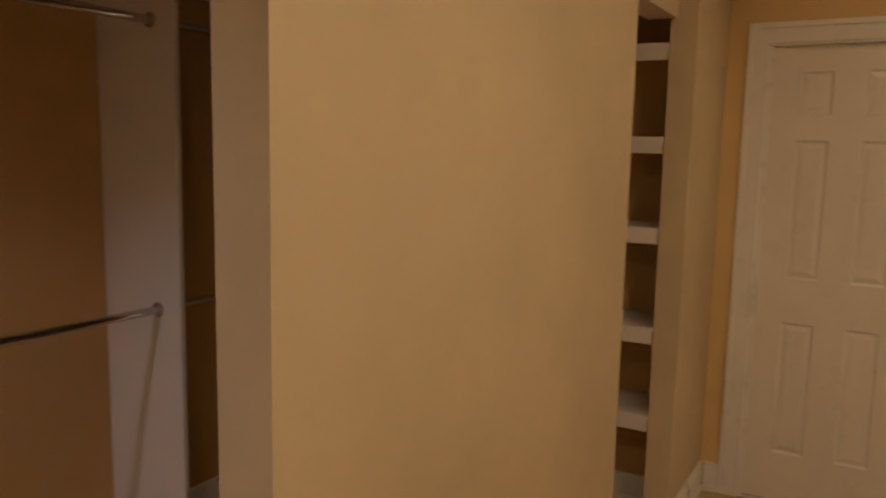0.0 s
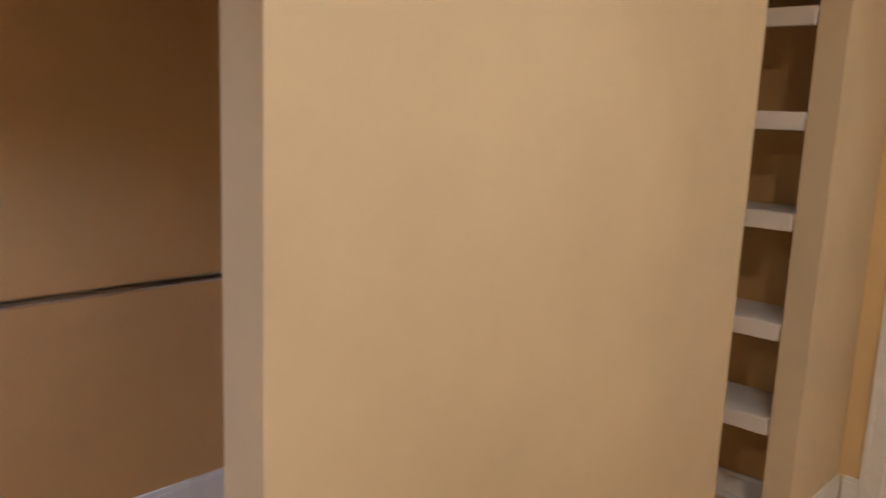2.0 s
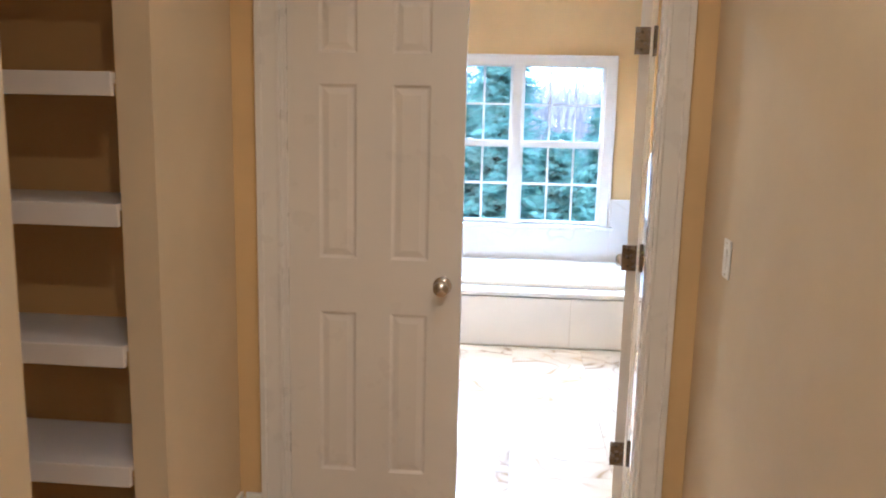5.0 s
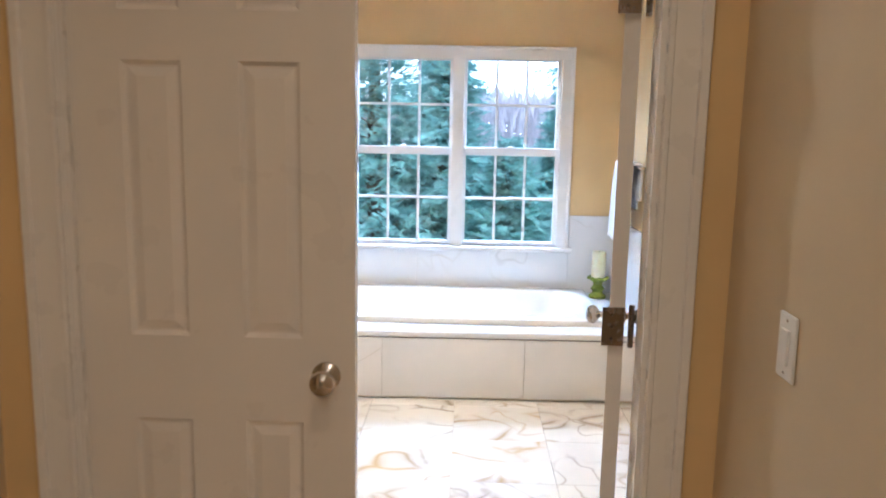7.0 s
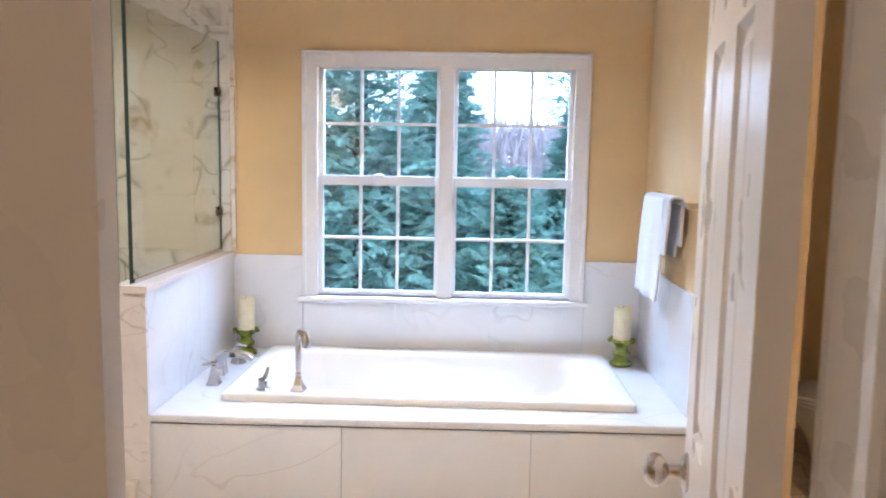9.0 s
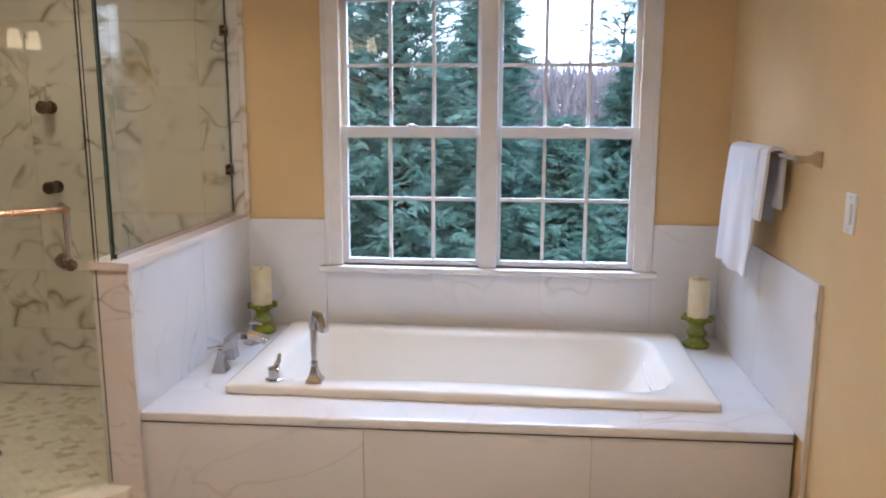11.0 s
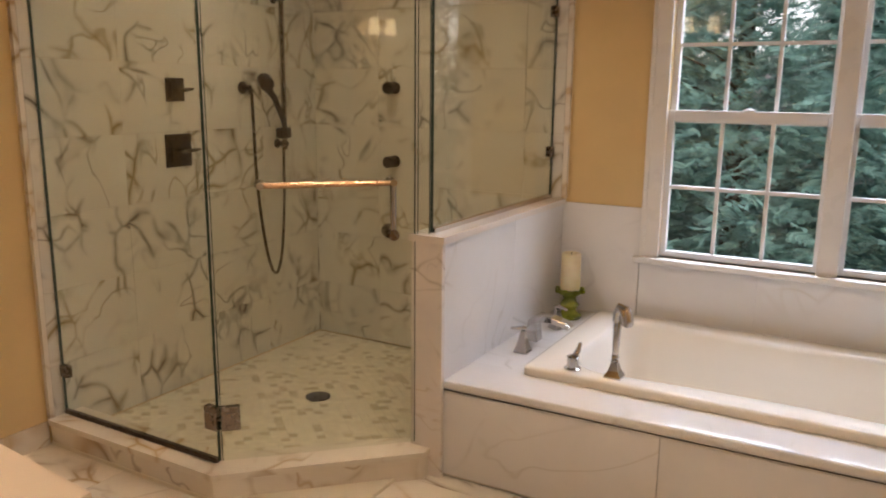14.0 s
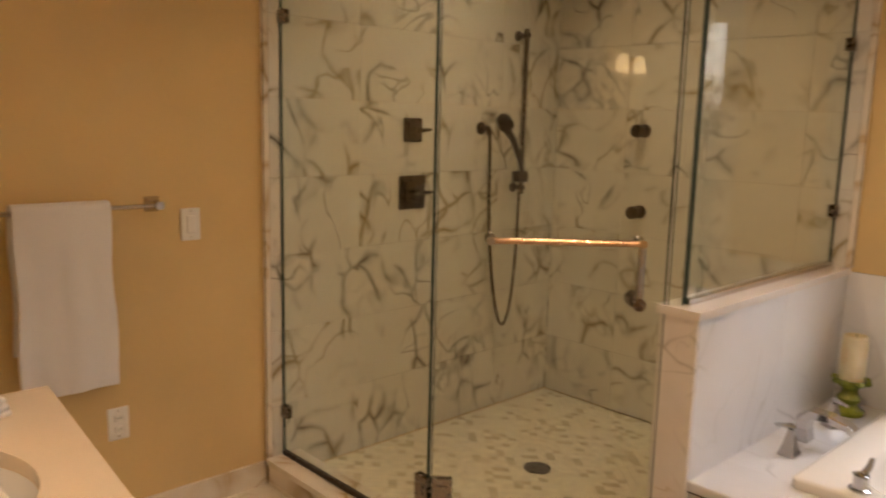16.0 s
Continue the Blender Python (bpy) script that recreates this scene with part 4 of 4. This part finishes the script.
for i in range(2):
    x0, x1 = 0.03 + i * 0.52, 0.03 + i * 0.52 + 0.50
    cd = part("cabinet_door", box(x0, VD - 0.02, 0.14, x1, VD, 0.80, 0.003, 1), WHITE, van)
    part("handle", tube([(x0 + 0.4, VD, 0.62), (x0 + 0.4, VD + 0.025, 0.62), (x0 + 0.4, VD + 0.025, 0.72), (x0 + 0.4, VD, 0.72)], 0.005, 8), NICKEL, cd)
SINK = (-1.19 - VX, 0.44)
outer = [(0.002, 0.002), (VW, 0.002), (VW, CF), (0.002, CF)]
ctop = thing("vanity_counter", (VX, D1, VH), "cream marble vanity top with an undermount basin", "countertop")
N = 64
ell = [(SINK[0] + 0.21 * math.cos(2 * math.pi * i / N), SINK[1] + 0.165 * math.sin(2 * math.pi * i / N)) for i in range(N)]


def outer_at(i):
    c, s = math.cos(2 * math.pi * i / N), math.sin(2 * math.pi * i / N)
    k = min((VW - SINK[0] if c > 0 else SINK[0] - 0.002) / max(abs(c), 1e-6), (CF - SINK[1] if s > 0 else SINK[1] - 0.002) / max(abs(s), 1e-6))
    return (SINK[0] + c * k, SINK[1] + s * k)


out = [outer_at(i) for i in range(N)]
for corner in outer:
    k = min(range(N), key=lambda i: (out[i][0] - corner[0]) ** 2 + (out[i][1] - corner[1]) ** 2)
    out[k] = corner
out = [(x, 0.758 - 0.10 * x) if y > CF - 0.003 else (x, min(y, 0.758 - 0.10 * x)) for x, y in out]
part("slab", loft([[(x, y, 0.0) for x, y in ell], [(x, y, 0.0) for x, y in out], [(x, y, 0.026) for x, y in out], [(x * 0.9985 + SINK[0] * 0.0015, y * 0.995 + SINK[1] * 0.005, 0.030) for x, y in out], [(x, y, 0.030) for x, y in ell], [(x, y, 0.0) for x, y in ell]]), QUARTZ, ctop)
bowl = []
for f, z in ((1.0, -0.001), (0.97, -0.03), (0.88, -0.08), (0.68, -0.125), (0.38, -0.145), (0.08, -0.148)):
    bowl.append([(SINK[0] + (x - SINK[0]) * f, SINK[1] + (y - SINK[1]) * f, z) for x, y in ell])
part("basin", loft(bowl, None, False, True), PORCELAIN, ctop, "white porcelain basin", True)
part("backsplash", box(0.003, 0.003, 0.031, VW, 0.022, 0.13, 0.002, 1), QUARTZ, ctop)
fa = thing("basin_faucet", (VX + SINK[0], D1 + 0.09, VH + 0.030), "nickel basin faucet with two lever handles", "faucet")
part("faucet_spout", tube([(0, 0, 0), (0, 0, 0.10), (0, 0.03, 0.135), (0, 0.09, 0.13), (0, 0.12, 0.10)], [0.020, 0.016, 0.014, 0.012, 0.011], 12), NICKEL, fa, "", True)
for x in (-0.1, 0.1):
    part("faucet_lever", tube([(x, 0, 0), (x, 0, 0.04), (x, 0.01, 0.055), (x * 1.5, 0.02, 0.06)], [0.020, 0.014, 0.010, 0.006], 12), NICKEL, fa, "", True)


cl2 = thing("folded_cloth", pose(-1.52, 3.47, VH + 0.030, 0, 0, 12), "white cloth folded on the vanity end", "cloth", "white cloths")
for i in range(3):
    part("fold", box(-0.06 + 0.002 * i, -0.05, 0.013 * i, 0.06 - 0.003 * i, 0.05 - 0.003 * i, 0.013 * i + 0.0128, 0.005, 3), TERRY, cl2, "", True)
copy_thing(cl2, pose(-0.862, 3.498, VH + 0.030, 0, 0, -15))


# ---- lamps ----
def sconce(x, z, label):
    s = thing("wall_sconce", (x, D1, z), label, "wall lamp", "vanity sconces")
    part("back_plate", box(-0.16, 0.001, -0.05, 0.16, 0.02, 0.03, 0.006, 2), NICKEL, s)
    for dx in (-0.105, 0.105):
        part("arm", tube([(dx, 0.02, -0.01), (dx, 0.08, -0.015), (dx, 0.10, 0.01), (dx, 0.10, 0.03)], 0.007, 10), NICKEL, s, "", True)
        own = loft([[(dx + r * math.cos(a), 0.10 + r * math.sin(a), h) for a in [2 * math.pi * i / 24 for i in range(24)]] for r, h in ((0.050, 0.0), (0.034, 0.125), (0.031, 0.125), (0.046, 0.002))])
        part("shade", own, SHADE, s, "lit cream glass shade", True)
        lamp("sconce_bulb", "POINT", Matrix.Translation((x + dx, D1 + 0.10, z + 0.06)), 19, WARM, 0.03)


sconce(1.86, 1.86, "two-light wall sconce with lit cream shades")
sconce(-1.07, 1.95, "two-light wall sconce over the basin")


def downlight(x, y, energy, z=TOP, colour=WARM, spread=110):
    d = thing("recessed_light", (x, y, z), "round white recessed ceiling light, out of view", "ceiling light", "recessed lights")
    part("trim_ring", lathe([(0.095, -0.004), (0.095, -0.0005), (0.070, -0.0005), (0.072, -0.004)], 28), WHITE, d)
    part("lens", lathe([(0.068, -0.0025), (0.068, -0.001)], 24), SHADE, d, "lit warm lens")
    lamp("recessed_lamp", "AREA", look((x, y, z - 0.012), (x, y, 0)), energy, colour, 0.13).data.spread = radians(spread)


downlight(-1.65, 5.5, 8.5, spread=120)
# added with no fixture in view, to brighten the bathroom walls and tub
downlight(-0.1, 4.3, 22, spread=150)
# next three: unseen passage lamps, added to fit the brightness of walls and door
downlight(0.3, 1.75, 2.8, colour=(1.0, 0.70, 0.39), spread=160)
downlight(0.45, 0.3, 8.8, colour=HALLWARM, spread=170)
downlight(0.15, -1.4, 7.5, colour=(1.0, 0.79, 0.53), spread=160)
downlight(-1.74, -0.55, 4.8, colour=(0.95, 0.88, 0.95), spread=100)

# ---- toilet ----
to = thing("toilet", pose(HOUSE_R, 5.66, 0, 0, 0, -90), "white porcelain toilet with closed lid", "toilet")
part("tank", box(-0.22, -0.21, 0.38, 0.22, -0.012, 0.74, 0.02, 3), PORCELAIN, to, "", True)
part("tank_lid", box(-0.23, -0.22, 0.741, 0.23, -0.005, 0.775, 0.01, 2), PORCELAIN, to, "", True)
part("flush_lever", tube([(-0.15, -0.215, 0.69), (-0.15, -0.235, 0.69), (-0.09, -0.24, 0.685)], 0.007, 8), CHROME, to, "", True)


def oval(hx, y0, y1, z, n=32):
    cy, hy = (y0 + y1) / 2, (y1 - y0) / 2
    return [(hx * math.cos(2 * math.pi * i / n), cy + hy * math.sin(2 * math.pi * i / n), z) for i in range(n)]


part("bowl", loft([oval(0.12, -0.58, -0.16, 0), oval(0.115, -0.58, -0.16, 0.10), oval(0.13, -0.62, -0.17, 0.22), oval(0.18, -0.70, -0.18, 0.34), oval(0.185, -0.71, -0.18, 0.395), oval(0.17, -0.70, -0.20, 0.40)], None, True, True), PORCELAIN, to, "", True)
part("seat", loft([oval(0.185, -0.715, -0.215, 0.402), oval(0.19, -0.72, -0.21, 0.408), oval(0.19, -0.72, -0.21, 0.418), oval(0.183, -0.71, -0.215, 0.421)], None, True, True), PORCELAIN, to, "", True)
part("lid", loft([oval(0.185, -0.715, -0.215, 0.424), oval(0.19, -0.72, -0.21, 0.43), oval(0.188, -0.715, -0.21, 0.442), oval(0.15, -0.66, -0.24, 0.450)], None, True, True), PORCELAIN, to, "", True)


# ---- outdoors ----
def foliage_mat(name, a, b):
    m = mat(name, a, 0.7, 0, 0.2)
    geo = m.node_tree.nodes.new("ShaderNodeNewGeometry")
    link(m, ramp(m, geo.outputs["Random Per Island"], [(0.0, a), (0.6, b), (1.0, tuple(min(1, c * 1.5) for c in b))]), bsdf(m).inputs["Base Color"])
    nt = m.node_tree
    tr = nt.nodes.new("ShaderNodeBsdfTranslucent")
    tr.inputs[0].default_value = (*b, 1)
    add = nt.nodes.new("ShaderNodeAddShader")
    nt.links.new(bsdf(m).outputs[0], add.inputs[0])
    nt.links.new(tr.outputs[0], add.inputs[1])
    nt.links.new(add.outputs[0], nt.nodes["Material Output"].inputs[0])
    return m


LEAF = foliage_mat("evergreen_leaf", (0.034, 0.080, 0.072), (0.14, 0.235, 0.215))
BARK = painted("brown_bark", (0.12, 0.085, 0.06), 0.9, 0.4, 0.5)
GRASS = painted("autumn_lawn", (0.10, 0.12, 0.05), 0.95, 0.4, 0.5)
solid("ground", box(-300, 6.9, -2.9, 300, 500, -2.75), GRASS, "grassy yard behind the house", "ground", "structure")


def spray(rnd, n=12):
    """A flat feathery twig of unit length along x: a drooping stem with side leaflets."""
    verts, faces = [], []
    for i in range(n + 1):
        u = i / n
        verts.append((u, 0.03 * math.sin(u * 5), -0.16 * u * u))
    for i in range(n):
        u = i / n
        reach = 0.38 * (1 - u) ** 0.75 * rnd.uniform(0.55, 1.2) + 0.03
        for side in (-1, 1):
            k = len(verts)
            x, z = u + 0.45 / n, -0.16 * u * u
            verts += [(x, 0.03 * math.sin(u * 5), z - 0.004), (x + reach * 0.75, side * reach, z - 0.10 * reach + rnd.uniform(-0.05, 0.05)),
                      (x + reach * 0.30, side * reach * 0.66, z + rnd.uniform(-0.02, 0.03))]
            faces += [(i, k, k + 1), (i, k + 1, k + 2)]
    return np.array(verts), faces


def conifer(x, y, z0, height, radius, seed, n, bare=0.05, label="tall dense evergreen tree behind the window"):
    rnd = random.Random(seed)
    t = thing("evergreen_tree", (x, y, z0), label, "tree", "evergreen screen")
    part("trunk", tube([(0, 0, 0), (0.03, 0.02, height * 0.4), (0, 0.03, height * 0.75), (0, 0, height * 0.97)], [0.17, 0.12, 0.06, 0.012], 8), BARK, t)
    kinds = [spray(rnd) for _ in range(6)]
    blocks, faces, count = [], [], 0
    limbs = None
    for i in range(n):
        h = bare + (1 - bare) * rnd.random() ** 0.9
        fall = (h - bare) / (1 - bare) if bare > 0.3 else h
        z = height * h
        a = rnd.uniform(0, 2 * math.pi)
        shape = math.sin(math.pi * min(1, fall * 0.9 + 0.1)) ** 0.5 if bare > 0.3 else (1 - fall) ** 0.62
        lump = 0.80 + 0.22 * math.sin(a * 4 + h * 23 + seed) + 0.20 * math.sin(a * 7 - h * 47)
        R = radius * shape * lump + 0.06
        if i % 22 == 0 and i < 22 * 60:
            limbs = tube([(0, 0, z - 0.25), (R * 0.5 * math.cos(a), R * 0.5 * math.sin(a), z - 0.05), (R * 0.95 * math.cos(a), R * 0.95 * math.sin(a), z + 0.06)], [0.022, 0.014, 0.004], 4, limbs)
        size = rnd.uniform(0.18, 0.40) * (1 - 0.35 * fall)
        deep = rnd.random() ** 1.6
        root = Vector((math.cos(a), math.sin(a), 0)) * max(0.0, R * (1 - 0.55 * deep) - size * 0.7)
        m = Matrix.Rotation(a + rnd.uniform(-0.7, 0.7), 3, "Z") @ Matrix.Rotation(rnd.uniform(-0.75, 0.35), 3, "Y") @ Matrix.Rotation(rnd.uniform(-0.8, 0.8), 3, "X")
        v, f = kinds[i % 6]
        blocks.append((v * size) @ np.array(m).T + np.array((root.x, root.y, z)))
        faces += [(p + count, q + count, r + count) for p, q, r in f]
        count += len(v)
    me = bpy.data.meshes.new("crown")
    me.from_pydata(np.concatenate(blocks).tolist(), [], faces)
    me.materials.append(LEAF)
    crown = new("crown", me)
    crown.parent = t
    if limbs:
        part("limbs", limbs, BARK, t)


for k, (x, y, h, r) in enumerate(((-0.85, 11.0, 7.3, 1.5), (0.05, 11.7, 6.2, 1.15), (0.85, 10.5, 4.05, 1.25), (1.65, 11.3, 4.8, 1.2), (-1.75, 10.5, 5.6, 1.2), (-3.4, 12.2, 7.4, 1.7), (-2.1, 14.4, 6.6, 1.7), (3.4, 12.4, 6.4, 1.5))):
    conifer(x, y, -2.75, h, r, k + 3, 5600 if k < 5 else 2400)
conifer(2.55, 20.0, -2.75, 6.4, 1.15, 31, 300, 0.80, "tall pine with a high thin crown behind the yard")
FAR = foliage_mat("bare_woods", (0.16, 0.148, 0.152), (0.27, 0.25, 0.262))


def woods():
    rnd = random.Random(5)
    verts, faces = [], []
    for i in range(34000):
        x, y = rnd.uniform(-9, 10), rnd.uniform(24, 30)
        z = rnd.uniform(-2.75, 2.1 + 0.25 * math.sin(x * 0.7) + 0.15 * math.sin(x * 1.9))
        d = Vector((rnd.uniform(-0.4, 0.4), rnd.uniform(-0.3, 0.3), 1)).normalized() * rnd.uniform(0.3, 0.9)
        w = Vector((rnd.uniform(0.015, 0.05), 0, 0))
        k = len(verts)
        verts += [tuple(Vector((x, y, z)) - w), tuple(Vector((x, y, z)) + w), tuple(Vector((x, y, z)) + d)]
        faces.append((k, k + 1, k + 2))
    me = bpy.data.meshes.new("far_woods")
    me.from_pydata(verts, [], faces)
    me.materials.append(FAR)
    tagged(new("far_woods", me), "bare grey-brown woods far behind the yard", "woods", "", "stuff")


woods()
CLOUD = mat("white_cloud_bank", (0.8, 0.82, 0.85), 1.0, 0, 0.0)
bsdf(CLOUD).inputs["Emission Color"].default_value = (0.90, 0.95, 1.0, 1)
bsdf(CLOUD).inputs["Emission Strength"].default_value = 4.0
solid("backdrop", box(-260, 240, -3, 260, 240.5, 110), CLOUD, "bright white overcast sky behind the trees", "sky", "structure")

# ---- floor pieces, last ----
hall = solid("floor_hall", box(-2.42, HOUSE_F, -0.011, HALL_R, 2.79, -0.0075), GROUT, "tan oak plank floor of the passage", "floor", "structure")
plank_meshes = {}
rnd = random.Random(9)
for i in range(38):
    x = -2.415 + i * 0.09
    if x + 0.09 > HALL_R:
        break
    y = -2.9 - rnd.uniform(0, 1.0)
    while y < 2.78:
        l = rnd.choice((0.9, 1.2, 1.5))
        y0, y1 = max(y, -2.98), min(y + l, 2.785)
        y += l
        if y1 - y0 < 0.05:
            continue
        key = round(y1 - y0, 2)
        if key not in plank_meshes:
            plank_meshes[key] = finish("plank", box(0, 0, -0.0075, 0.0885, key - 0.002, 0, 0.0012, 1), OAK)
        ob = new("plank", plank_meshes[key])
        ob.location = (x, y0, 0)
        ob.parent = hall
tile_field(bath_floor, "floor_tile", (BATH_L, D1 + 0.016, -0.006), (1, 0, 0), (0, 1, 0), 12, 6, 0.455, 0.455, 0.006, FLOORMARBLE, 0.002, trim=(HOUSE_R - BATH_L, 5.258 - D1 - 0.016))
tile_field(bath_floor, "floor_tile", (TUB_R + 0.12, 5.258, -0.006), (1, 0, 0), (0, 1, 0), 3, 3, 0.455, 0.455, 0.006, FLOORMARBLE, 0.002, trim=(HOUSE_R - TUB_R - 0.12, BATH_B - 5.258))
bb = thing("marble_baseboard", (0, 0, 0), "veined marble base along the yellow wall", "baseboard", "", "structure")
for y0, y1 in ((2.90, 3.50), (3.502, 4.08), (4.082, 4.66)):
    part("base_tile", box(BATH_L + 0.0005, y0, 0.0, BATH_L + 0.012, y1, 0.10, 0.0012, 1), FLOORMARBLE, bb)
sfloor = solid("shower_floor", box(-2.40, 4.66, 0.001, HWX0, BATH_B - 0.02, 0.016), PALEGROUT, "diamond mosaic shower floor", "floor", "structure")


def inside(x, y):
    if x < -2.385 or y > 6.40 or x > -1.045:
        return False
    return y > 4.83 and (x - y) < (IN[2][0] - IN[2][1]) - 0.02


GX, GY = 0.056, 0.048
dia = [(-GX / 2 + 0.0012, 0), (0, -GY / 2 + 0.0007), (GX / 2 - 0.0012, 0), (0, GY / 2 - 0.0007)]
dmesh = finish("mosaic_tile", prism(dia, 0.0, 0.0025), MOSAIC)
spots = []
for i in range(-1, 60):
    for j in range(-1, 90):
        x = -2.40 + i * GX + (GX / 2 if j % 2 else 0)
        y = 4.70 + j * GY / 2
        if inside(x, y) and (x + 1.762) ** 2 + (y - 5.586) ** 2 > 0.07 ** 2:
            spots.append((x, y))
spots.sort(key=lambda p: (p[0] + 1.2) ** 2 + (p[1] - 5.1) ** 2)
for x, y in spots[:300]:
    ob = new("mosaic_tile", dmesh)
    ob.location = (x, y, 0.016)
    ob.parent = sfloor
verts, faces = [], []
for x, y in spots[300:]:
    k = len(verts)
    verts += [(x + a, y + b, 0.016) for a, b in dia] + [(x + a, y + b, 0.0185) for a, b in dia]
    faces += [(k + 4, k + 5, k + 6, k + 7)] + [(k + q, k + (q + 1) % 4, k + 4 + (q + 1) % 4, k + 4 + q) for q in range(4)]
me = bpy.data.meshes.new("mosaic_field")
me.from_pydata(verts, [], faces)
me.materials.append(MOSAIC)
rest = tagged(new("mosaic_field", me), "", "", "", "stuff")
rest.parent = sfloor
